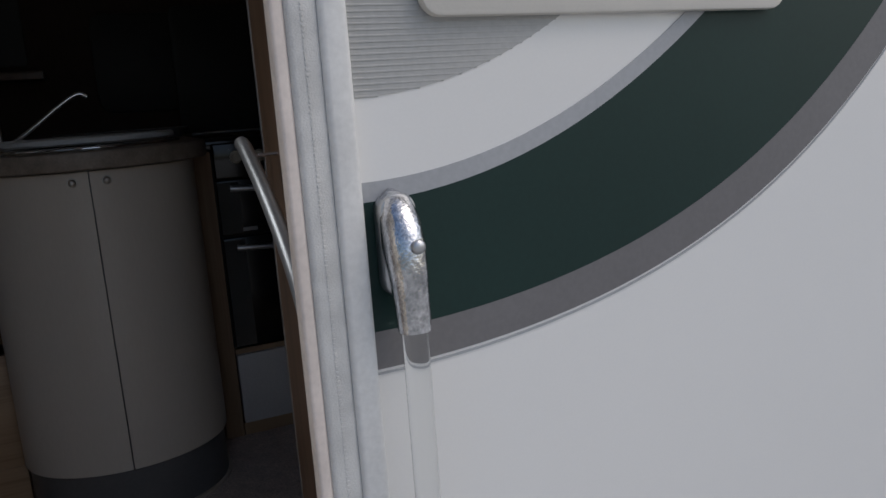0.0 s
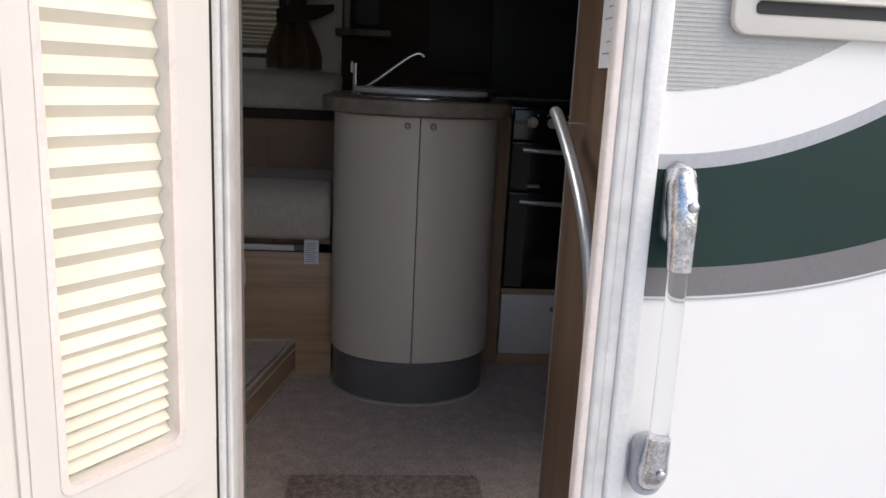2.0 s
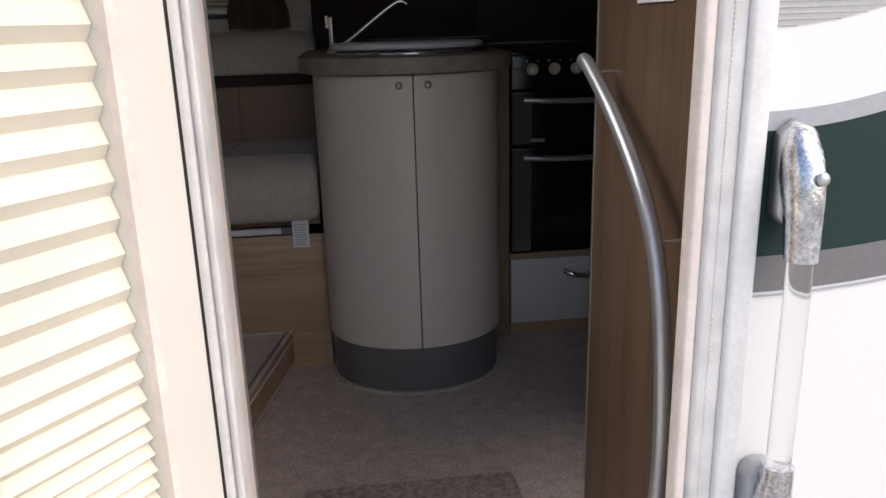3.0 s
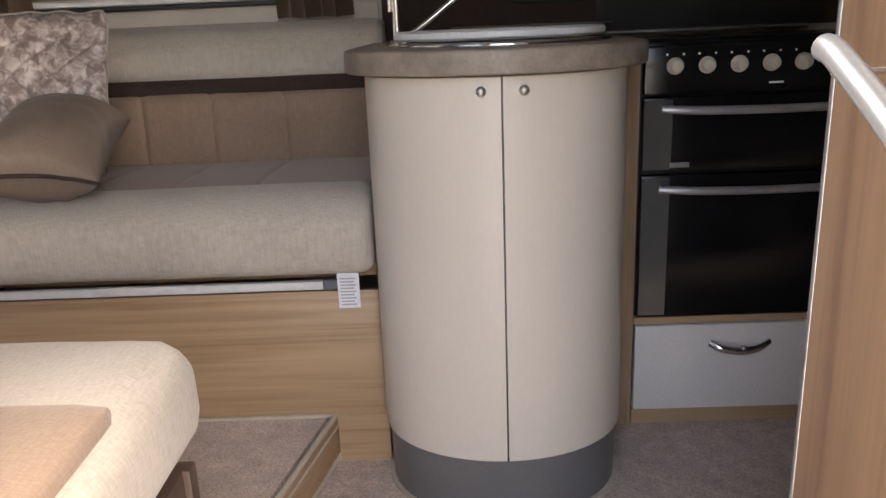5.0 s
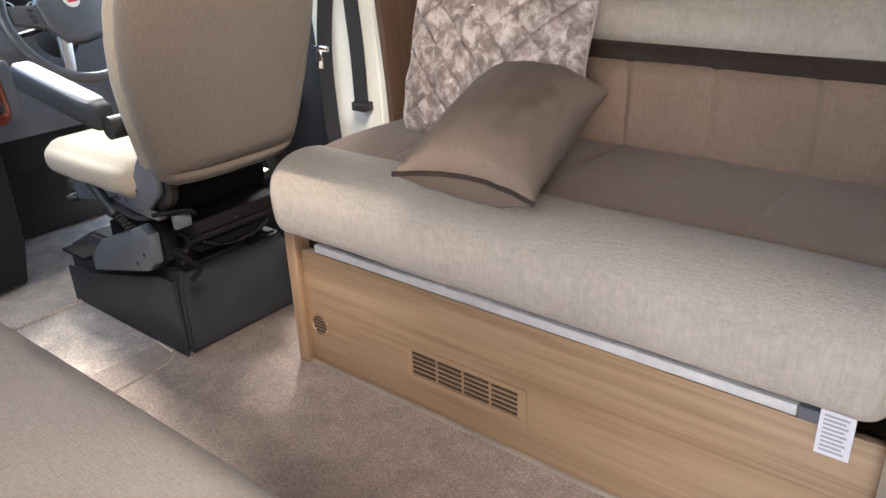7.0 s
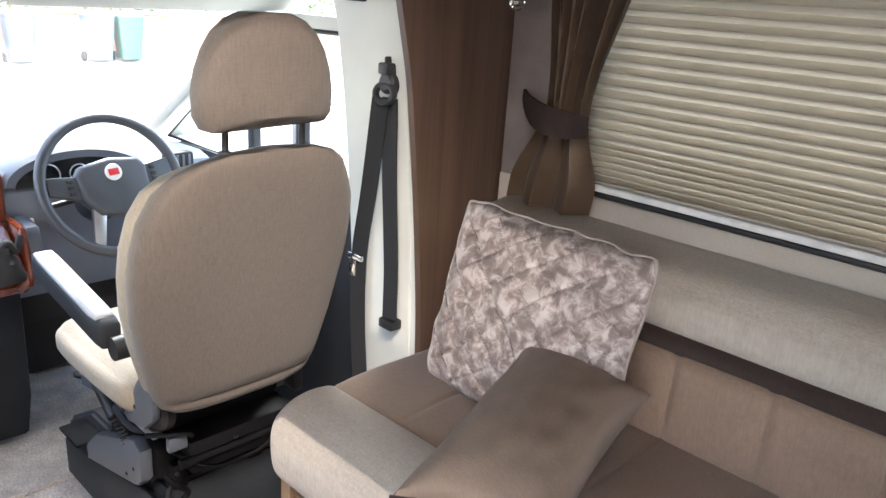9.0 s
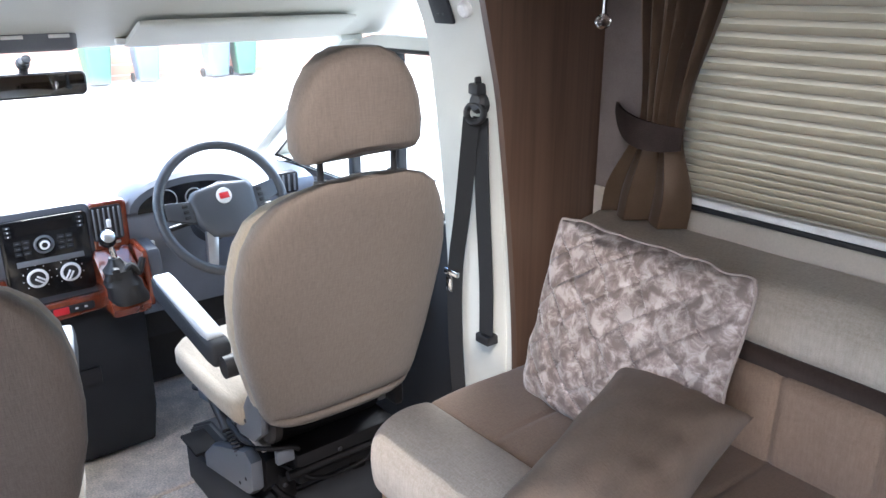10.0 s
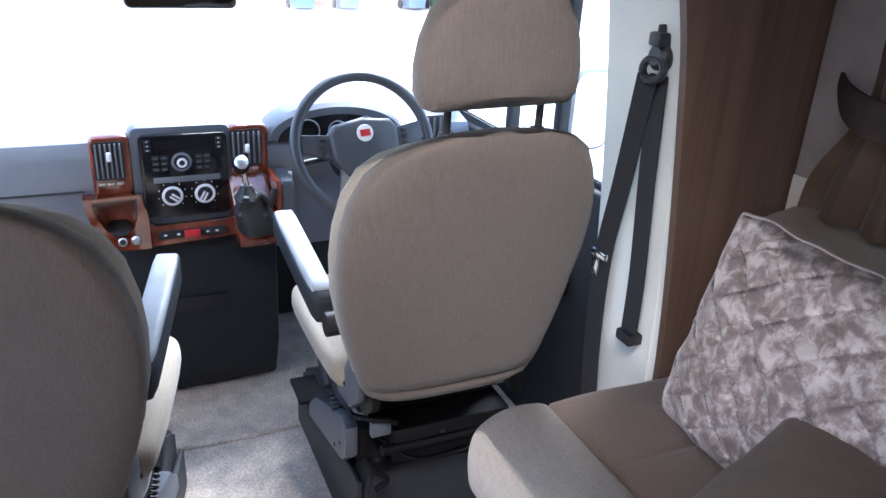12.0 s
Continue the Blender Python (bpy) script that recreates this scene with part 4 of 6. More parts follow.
top_plan = [(x, y) for x, y in curve(0.300, CF - 0.032, 2.866)]
worktop = thing("kitchen_worktop", (CX, 2.4, 1.352), "brown stone-effect worktop with a rounded end", "worktop")
part("slab", prism(top_plan, "z", 1.354, 1.398, 0.006, 3), "worktop", worktop)

sink = thing("sink", (0.0, 2.25, 1.398), "oval sink with a polished rim and lid set in the worktop", "sink")


def oval(cx, cy, z, a, b, n=40, tilt=0.0):
    return [(cx + a * math.cos(2 * math.pi * i / n), cy + b * math.sin(2 * math.pi * i / n), z + tilt * math.sin(2 * math.pi * i / n)) for i in range(n)]


part("rim", tube(oval(0.01, 2.24, 1.400, 0.215, 0.185), 0.006, 10, closed=True), "chrome", sink)
part("bowl", loft([oval(0.01, 2.24, 1.3985, 0.212, 0.182), oval(0.01, 2.24, 1.3995, 0.19, 0.16), oval(0.01, 2.24, 1.3988, 0.02, 0.02)]), "steel", sink, "stainless bowl")
part("lid", loft([oval(0.0, 2.225, 1.409, 0.205, 0.160), oval(0.0, 2.225, 1.414, 0.215, 0.168), oval(0.0, 2.225, 1.424, 0.215, 0.168), oval(0.0, 2.225, 1.428, 0.209, 0.162)]), "white_plastic", sink, "pale lid with a shiny edge")
tap = thing("tap", (-0.215, 2.34, 1.398), "chrome tap with a low angled spout on the worktop", "tap")
tb = tube([(-0.215, 2.34, 1.398), (-0.215, 2.34, 1.40), (-0.215, 2.34, 1.41)], [0.022, 0.022, 0.013], 16)
tube([(-0.215, 2.34, 1.408), (-0.215, 2.34, 1.50)], 0.0095, 14, tb)
part("body", tb, "chrome", tap)
part("spout", tube(through_points([(-0.205, 2.34, 1.412), (-0.16, 2.34, 1.438), (-0.07, 2.34, 1.505), (-0.03, 2.34, 1.532), (-0.005, 2.34, 1.541), (0.012, 2.34, 1.532)], 5), 0.0065, 12), "chrome", tap)
part("lever", tube([(-0.228, 2.338, 1.47), (-0.228, 2.338, 1.505)], 0.005, 10), "chrome", tap)

# ---- cooker housing ----
OX0, OX1, OY = 0.322, 0.90, 2.345
house = thing("cooker_housing", (0.6, 2.6, FLOOR), "oak laminate housing round the built-in cooker", "cabinet")
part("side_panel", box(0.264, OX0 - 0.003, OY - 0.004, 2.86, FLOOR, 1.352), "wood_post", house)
# this side takes the oak copy with shade in its colour
part("side_panel", box(OX1 + 0.003, OX1 + 0.05, OY - 0.004, 2.86, FLOOR, 1.352), "wood_z_shaded", house)
part("rail", box(OX0, OX1, OY - 0.002, 2.86, 0.719, 0.736), "wood_x", house)
part("plinth_board", box(OX0, OX1, OY - 0.001, 2.86, FLOOR, 0.490), "wood_x", house)
drawer = part("drawer", box(OX0 + 0.002, OX1 - 0.002, OY - 0.012, OY + 0.02, 0.493, 0.717, 0.003), "drawer", house, "pale drawer front")
part("drawer_box", box(OX0 + 0.01, OX1 - 0.01, OY + 0.022, 2.84, 0.495, 0.715), "wood_x", house)
hb = tube(through_points([(0.506, OY - 0.014, 0.668), (0.53, OY - 0.030, 0.660), (0.578, OY - 0.036, 0.654), (0.62, OY - 0.030, 0.660), (0.648, OY - 0.014, 0.668)], 5), 0.008, 12, flat=1.25)
dome((0.578, OY - 0.040, 0.664), (0, -1, 0), 0.008, hb)
part("handle", hb, "chrome", drawer, "bowed chrome handle")

cooker = thing("cooker", (0.6, 2.6, 0.74), "black glass built-in cooker with oven, grill and silver handles", "cooker")
part("body", box(OX0 + 0.002, OX1 - 0.002, OY + 0.01, 2.84, 0.738, 1.345), "black_plastic", cooker)
for z0, z1, hz in ((0.742, 1.088, 1.056), (1.096, 1.264, 1.236)):
    d = part("oven_door", box(OX0 + 0.003, OX1 - 0.003, OY - 0.016, OY + 0.01, z0, z1, 0.004), "black_glass", cooker, "black glass door")
    part("side_glass", box(OX0 + 0.005, OX0 + 0.068, OY - 0.0175, OY - 0.0155, z0 + 0.006, z1 - 0.006), "grey_glass", d, "grey mirrored strip")
    bar = through_points([(OX0 + 0.040, OY - 0.034, hz + 0.004), (0.45, OY - 0.046, hz), (0.61, OY - 0.049, hz - 0.002), (0.77, OY - 0.046, hz), (OX1 - 0.04, OY - 0.034, hz + 0.004)], 5)
    hb = tube(bar, 0.0095, 14)
    for x in (OX0 + 0.05, OX1 - 0.05):
        tube([(x, OY - 0.038, hz + 0.002), (x, OY - 0.014, hz + 0.002)], 0.006, 10, hb)
    part("handle", hb, "silver_paint", d, "curved silver handle")
part("badge", box(OX0 + 0.066, OX0 + 0.11, OY - 0.018, OY - 0.0155, 1.106, 1.117), "steel", cooker)
part("control_panel", box(OX0 + 0.003, OX1 - 0.003, OY - 0.012, OY + 0.02, 1.268, 1.375, 0.006), "gloss_black", cooker, "glossy black control panel")
for i, x in enumerate((0.392, 0.462, 0.532, 0.602, 0.672, 0.742, 0.812)):
    kb = disc((x, OY - 0.012, 1.331), (0, -1, 0), 0.0185, 0.006, 22, 0.001)
    disc((x, OY - 0.017, 1.331), (0, -1, 0), 0.0165, 0.016, 22, 0.003, kb, 0.0145)
    box(x - 0.0025, x + 0.0025, OY - 0.036, OY - 0.03, 1.318, 1.345, 0.001, bm=kb)
    part("knob", kb, "knob_cream", cooker, "cream control knob")
    for dx in (-0.018, 0.018):
        part("mark", disc((x + dx, OY - 0.012, 1.356), (0, -1, 0), 0.0025, 0.0007, 8), "paper", cooker)
part("maker_plate", box(0.600, 0.632, OY - 0.0128, OY - 0.0115, 1.286, 1.290), "paper", cooker)
part("hob_top", box(0.292, 0.93, OY + 0.02, 2.80, 1.354, 1.384, 0.006), "gloss_black", cooker, "black enamel hob")
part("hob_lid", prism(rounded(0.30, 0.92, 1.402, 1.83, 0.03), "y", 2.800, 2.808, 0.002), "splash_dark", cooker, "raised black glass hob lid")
part("lid_hinge", tube([(0.33, 2.80, 1.397), (0.88, 2.80, 1.397)], 0.006, 10), "steel", cooker)
tray = thing("drainer_tray", (0.15, 2.62, 1.398), "brown plastic draining tray on the worktop", "tray")
part("tray_body", loft([superring(0.10, 2.60, 1.400, 0.17, 0.10, 28, 4), superring(0.10, 2.60, 1.428, 0.20, 0.125, 28, 4), superring(0.10, 2.60, 1.430, 0.19, 0.118, 28, 4), superring(0.10, 2.60, 1.412, 0.17, 0.10, 28, 4)]), "grey_dark", tray)

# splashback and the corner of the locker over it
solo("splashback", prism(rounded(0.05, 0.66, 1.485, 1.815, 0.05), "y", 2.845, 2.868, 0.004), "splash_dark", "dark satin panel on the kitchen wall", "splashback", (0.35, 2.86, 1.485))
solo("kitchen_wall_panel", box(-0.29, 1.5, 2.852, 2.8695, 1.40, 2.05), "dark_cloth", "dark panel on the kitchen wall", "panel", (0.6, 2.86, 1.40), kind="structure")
shelf = thing("corner_shelf", (-0.22, 2.78, 1.61), "small oak corner shelf on the kitchen wall, coloured dark for shade", "shelf")
part("board", prism([(-0.31, 2.85), (-0.31, 2.74), (-0.26, 2.70), (-0.10, 2.70), (-0.10, 2.85)], "z", 1.605, 1.630, 0.003), "wood_z_shaded", shelf)
part("upright", box(-0.275, -0.255, 2.72, 2.85, 1.63, 2.05), "wood_z_shaded", shelf)
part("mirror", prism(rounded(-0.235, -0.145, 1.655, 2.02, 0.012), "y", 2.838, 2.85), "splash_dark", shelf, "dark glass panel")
locker = thing("overhead_locker", (0.5, 2.7, 2.05), "oak overhead locker along the window side", "cabinet")
part("body", box(BULK, REAR - 0.01, 2.58, 2.869, 2.06, 2.41), "wood_x", locker)
part("pelmet", box(-1.50, -0.36, 2.70, 2.868, 2.035, 2.058), "wood_x", locker)

# ---- lounge ----
def sweep_x(profile, xs, change=None, closed=True):
    """A cushion section in y and z carried along x; change(i, x, y, z) moves its points."""
    rings = []
    for x in xs:
        ring = []
        for i, (y, z) in enumerate(profile):
            ring.append(change(i, x, y, z) if change else (x, y, z))
        rings.append(ring)
    return loft(rings)


def smooth_profile(points, per=4):
    p = through_points([(y, z, 0) for y, z in points] + [(points[0][0], points[0][1], 0)], per)[:-1]
    return [(q.x, q.y) for q in p]


def soft_run(points, x0, x1, r, seams=(), dip=0.008, bulge=0.004, seed=0.0, n=60, per=4):
    """An upholstered run along x with round ends and stitched channels."""
    prof = smooth_profile(points, per)
    cy = sum(p[0] for p in prof) / len(prof)
    cz = sum(p[1] for p in prof) / len(prof)
    xs = sorted({x0 + (x1 - x0) * i / n for i in range(n + 1)} | {x0 + r * k for k in (0.03, 0.12, 0.3, 0.6, 1)} | {x1 - r * k for k in (0.03, 0.12, 0.3, 0.6, 1)}
                | {s + d for s in seams for d in (-0.012, -0.004, 0, 0.004, 0.012)})

    def change(i, x, y, z):
        e = min(x - x0, x1 - x)
        k = 1.0
        if e < r:
            back = r - math.sqrt(max(0.0, r * r - (r - e) ** 2))
            d = math.hypot(y - cy, z - cz)
            k = max(0.2, (d - back * 0.8) / d)
        d = math.hypot(y - cy, z - cz)
        off = 0.0
        for s in seams:
            off -= dip * math.exp(-((x - s) / 0.007) ** 2)
        off += bulge * noise.noise(Vector((x * 5 + seed, y * 6, z * 6)))
        return (x, cy + (y - cy) * (k + off / d), cz + (z - cz) * (k + off / d))
    return sweep_x(prof, xs, change)


SX0, SX1 = -1.550, -0.282
sofa = thing("sofa", (-0.9, 2.5, DECK), "cream and taupe side sofa on an oak laminate base", "sofa")
base = part("base_panel", box(-1.515, -0.272, 2.205, 2.221, DECK, 0.880, 0.001), "wood_x", sofa, "oak laminate front panel")
part("end_post", box(-1.551, -1.5165, 2.190, 2.235, DECK, 0.925, 0.002), "wood_post", sofa)
part("end_panel", box(-1.551, -1.531, 2.236, 2.86, DECK, 0.925), "wood_z_shaded", sofa)
part("lower_panel", box(-0.395, -0.2745, 2.2065, 2.222, FLOOR, DECK - 0.001), "wood_x", sofa, "oak laminate panel down to the kitchen floor")
part("base_foot_trim", box(-1.53, -0.40, 2.196, 2.206, DECK, DECK + 0.008, 0.002), "carpet_edge", sofa)
part("slide_rail", box(-1.46, -0.40, 2.199, 2.215, 0.886, 0.905, 0.002), "frame_grey", sofa, "pale metal slide rail")
part("rail_end", box(-0.398, -0.345, 2.196, 2.215, 0.886, 0.908, 0.003), "cab_grey", sofa, "grey plastic rail end")
part("slats_shadow", box(-1.51, -0.285, 2.25, 2.85, 0.90, 0.938), "wood_y", sofa, "bed slats under the seat")
bm = ring_frame(rounded(-1.194, -0.882, 0.646, 0.734, 0.006, 2), rounded(-1.180, -0.896, 0.661, 0.724, 0.004, 2), 2.2025, 2.2045)
grille = part("grille", bm, "wood_x", base, "slotted wood-coloured heater grille")
for c in range(4):
    xa = -1.176 + c * 0.0700
    for rw in range(5):
        part("slot", box(xa, xa + 0.062, 2.2018, 2.2046, 0.666 + rw * 0.0118, 0.6708 + rw * 0.0118), "slot_brown", base, "dark grille slot")
rv = part("round_vent", tube([(-1.474 + 0.028 * math.cos(a / 24 * 2 * math.pi), 2.203, 0.688 + 0.028 * math.sin(a / 24 * 2 * math.pi)) for a in range(24)], 0.004, 8, closed=True), "wood_x", base, "round wood-coloured air outlet")
for k in range(5):
    h = (0.022 ** 2 - (k * 0.009 - 0.018) ** 2) ** 0.5
    part("slot", box(-1.474 - h, -1.474 + h, 2.2022, 2.2048, 0.6685 + k * 0.009, 0.6725 + k * 0.009), "slot_brown", base, "dark vent slot")
SEAMS = (-1.33, -1.14, -0.945, -0.755, -0.555)
part("front_bolster", soft_run([(2.20, 0.928), (2.168, 0.935), (2.154, 0.965), (2.150, 1.03), (2.165, 1.075), (2.205, 1.103), (2.25, 1.112), (2.29, 1.109), (2.316, 1.098), (2.322, 1.05), (2.316, 0.95), (2.27, 0.942)], SX0, SX1, 0.035, (), 0, 0.003, 1.0, 90), "cream_cloth", sofa, "cream woven front roll")
part("seat_cushion", soft_run([(2.332, 0.945), (2.314, 1.0), (2.314, 1.085), (2.332, 1.0985), (2.46, 1.105), (2.62, 1.100), (2.72, 1.094), (2.78, 1.06), (2.78, 0.945), (2.6, 0.942)], SX0 + 0.012, SX1 - 0.004, 0.02, SEAMS, 0.006, 0.003, 2.0, 90), "brown_cloth", sofa, "taupe stitched seat cushion")
part("backrest", soft_run([(2.70, 1.085), (2.688, 1.10), (2.683, 1.16), (2.690, 1.23), (2.700, 1.283), (2.76, 1.285), (2.82, 1.28), (2.82, 1.10), (2.76, 1.085)], SX0 + 0.03, SX1, 0.02, SEAMS, 0.007, 0.003, 3.0, 90), "brown_cloth", sofa, "taupe channelled backrest")
part("back_band", soft_run([(2.703, 1.282), (2.699, 1.300), (2.706, 1.322), (2.76, 1.324), (2.82, 1.322), (2.82, 1.282), (2.76, 1.280)], SX0 + 0.03, SX1, 0.01, (), 0, 0.001, 4.0, 40, 2), "dark_cloth", sofa, "dark brown band across the backrest")
part("back_roll", soft_run([(2.708, 1.322), (2.700, 1.345), (2.705, 1.405), (2.735, 1.446), (2.80, 1.459), (2.845, 1.452), (2.85, 1.33), (2.76, 1.320)], SX0 + 0.03, SX1, 0.03, (), 0, 0.003, 5.0, 90), "cream_cloth", sofa, "cream top roll of the backrest")
label = thing("fabric_label", (-0.34, 2.19, 0.85), "white printed fabric label hanging under the sofa cushion", "label")
part("tape", box(-0.366, -0.318, 2.186, 2.188, 0.846, 0.955), "paper", label)
bm = bmesh.new()
for k in range(9):
    box(-0.360, -0.326 - 0.004 * (k % 2), 2.1852, 2.1862, 0.853 + k * 0.0075, 0.856 + k * 0.0075, bm=bm)
part("print", bm, "ink", label)

bench = thing("bench_seat", (-0.95, 1.1, DECK), "cream and taupe bench seat on an oak base by the entrance", "sofa")
part("base", box(-1.50, -0.440, WALL_S + 0.01, 1.425, DECK, 0.935, 0.002), "wood_z_shaded", bench, "oak laminate base")
part("base_lower", box(-0.545, -0.437, WALL_S + 0.01, 1.42, FLOOR, DECK - 0.001), "wood_z_shaded", bench)
part("edge_post", box(-0.455, -0.431, 1.405, 1.430, FLOOR, 0.936, 0.004), "wood_z_shaded", bench)

part("cushion", soft_box(-1.50, -0.430, WALL_S + 0.012, 1.508, 0.936, 1.084, 0.055, 0.006, 16, 3, 0.003), "cream_cloth", bench, "cream woven cushion with a rounded front")
part("seat_inset", soft_box(-1.46, -0.449, WALL_S + 0.03, 1.300, 1.0, 1.0925, 0.02, 0.002, 14, 5, 0.002), "brown_cloth", bench, "taupe seat panel")

# added window, out of view; its tint sets how much daylight comes in
w2 = thing("added_window", (-0.96, WALL_S, SZ_A), "unseen window added over the bench seat to light the lounge", "window", kind="structure")
part("window_frame", ring_frame(rounded(SX_A - 0.03, SX_B + 0.03, SZ_A - 0.03, SZ_B + 0.03, 0.04), rounded(SX_A + 0.01, SX_B - 0.01, SZ_A + 0.01, SZ_B - 0.01, 0.04), 0.747, 0.762), "door_cream", w2)
g = part("pane", box(SX_A, SX_B, 0.708, 0.712, SZ_A, SZ_B), "tinted_window", w2, "grey tinted pane")
g.visible_shadow = False
# added roof opening, out of view, with a dark tint to limit its light
rl = thing("added_roof_light", (-0.95, 1.65, ROOF), "unseen roof light added in the lounge ceiling for daylight", "roof light", kind="structure")
rb = box(RX0 - 0.03, RX0, RY0 - 0.03, RY1 + 0.03, ROOF - 0.015, ROOF + 0.06)
box(RX1, RX1 + 0.03, RY0 - 0.03, RY1 + 0.03, ROOF - 0.015, ROOF + 0.06, bm=rb)
box(RX0, RX1, RY0 - 0.03, RY0, ROOF - 0.015, ROOF + 0.06, bm=rb)
box(RX0, RX1, RY1, RY1 + 0.03, ROOF - 0.015, ROOF + 0.06, bm=rb)
part("frame", rb, "door_cream", rl)
g = part("pane", box(RX0, RX1, RY0, RY1, ROOF + 0.05, ROOF + 0.055), "tinted", rl, "grey tinted dome")
g.visible_shadow = False

# velvet cushion leaning in the corner, and the taupe cushion lying in front of it
def lay(bm, mid, xdir, ydir, skew=False):
    xd = Vector(xdir).normalized()
    zd = xd.cross(Vector(ydir)).normalized()
    yd = Vector(ydir).normalized() if skew else zd.cross(xd)
    m = Matrix(((xd.x, yd.x, zd.x, mid[0]), (xd.y, yd.y, zd.y, mid[1]), (xd.z, yd.z, zd.z, mid[2]), (0, 0, 0, 1)))
    return moved(bm, m)


quilt = thing("velvet_cushion", (-1.22, 2.6, 1.10), "crushed velvet quilted cushion in taupe leaning on the backrest", "cushion")
QM, QX, QY = (-1.198, 2.545, 1.303), (0.46, -0.008, -0.004), (0.034, 0.07, 0.40)
part("cover", lay(pillow_mesh(0.478, 0.425, 0.125, 96, 0.03, 0.012, 4, 0.0072), QM, QX, QY, True), "velvet", quilt)
part("piping", lay(tube(pillow_rim(0.478, 0.425, 96, 0.03, 4, True), 0.0032, 8, closed=True), QM, QX, QY, True), "velvet_edge", quilt, "pale stitched edge")
pil = thing("taupe_cushion", (-1.05, 2.38, 1.11), "plump taupe satin cushion lying on the sofa", "cushion")
PM, PX, PY = (-1.008, 2.335, 1.210), (0.225, 0.07, -0.028), (-0.098, 0.445, 0.085)
part("cover", lay(pillow_mesh(0.262, 0.480, 0.205, 44, 0.20, 0.005, 9), PM, PX, PY, True), "satin_brown", pil)
bm = tube(pillow_rim(0.262, 0.480, 44, 0.20, 9)[0:45], 0.005, 8)
part("piping", lay(bm, PM, PX, PY, True), "dark_cloth", pil, "dark brown edge")

# lounge window with its pleated blind and curtains
win = thing("window_1", (-0.89, WALL_N, WZ0), "lounge window behind a lowered pleated blind", "window", kind="structure")
part("window_frame", ring_frame(rounded(WX0 - 0.02, WX1 + 0.02, WZ0 - 0.012, WZ1 + 0.02, 0.03), rounded(WX0 + 0.02, WX1 - 0.02, WZ0 + 0.03, WZ1 - 0.02, 0.03), 2.852, 2.869), "door_cream", win)
g = part("pane", box(WX0 - 0.005, WX1 + 0.005, 2.925, 2.930, WZ0, WZ1), "pane", win, "clear window pane")
g.visible_shadow = False
bm = bmesh.new()
zs, z, k = [], WZ0 + 0.016, 0
while z < WZ1 + 0.01:
    zs.append(z)
    z += 0.0075 if k < 12 else 0.011 if k < 20 else 0.0130
    k += 1
rows = []
for i, z in enumerate(zs):
    y = 2.832 if i % 2 else 2.850
    rows.append([bm.verts.new((WX0 - 0.012 + (WX1 - WX0 + 0.024) * j / 8, y + 0.0015 * noise.noise(Vector((j, i * 3, 0))), z + 0.002 * noise.noise(Vector((j * 0.7, i, 5))))) for j in range(9)])
for a, b in zip(rows, rows[1:]):
    for j in range(8):
        bm.faces.new((a[j], a[j + 1], b[j + 1], b[j]))
part("pleated_blind", bm, "blind", win, "cream pleated blind")
bm = box(WX0 - 0.014, WX1 + 0.014, 2.832, 2.851, WZ0 - 0.004, WZ0 + 0.013, 0.004)
part("bottom_rail", bm, "frame_grey", win, "white aluminium bottom rail")
# black strip that draws the shadow gap below the bottom rail
part("shadow_gap_strip", box(WX0 - 0.014, WX1 + 0.014, 2.838, 2.851, WZ0 - 0.018, WZ0 - 0.006, 0.003), "black_plastic", win, "black strip for the shadow gap under the blind")
# added board: the wall's shade beside the curtain, put into its colour
structure("wall_shade_patch", box(-1.556, WX0 - 0.03, 2.851, 2.8695, 1.44, 2.05, 0.004), "wall_shade_patch", "wall patch between bulkhead and window, coloured dark taupe for shade", "wall")
structure("wall_board_under_window", box(-1.556, -0.30, 2.848, 2.8695, 1.38, WZ0 - 0.02, 0.003), "wall_cream", "cream padded board between backrest and window", "wall")


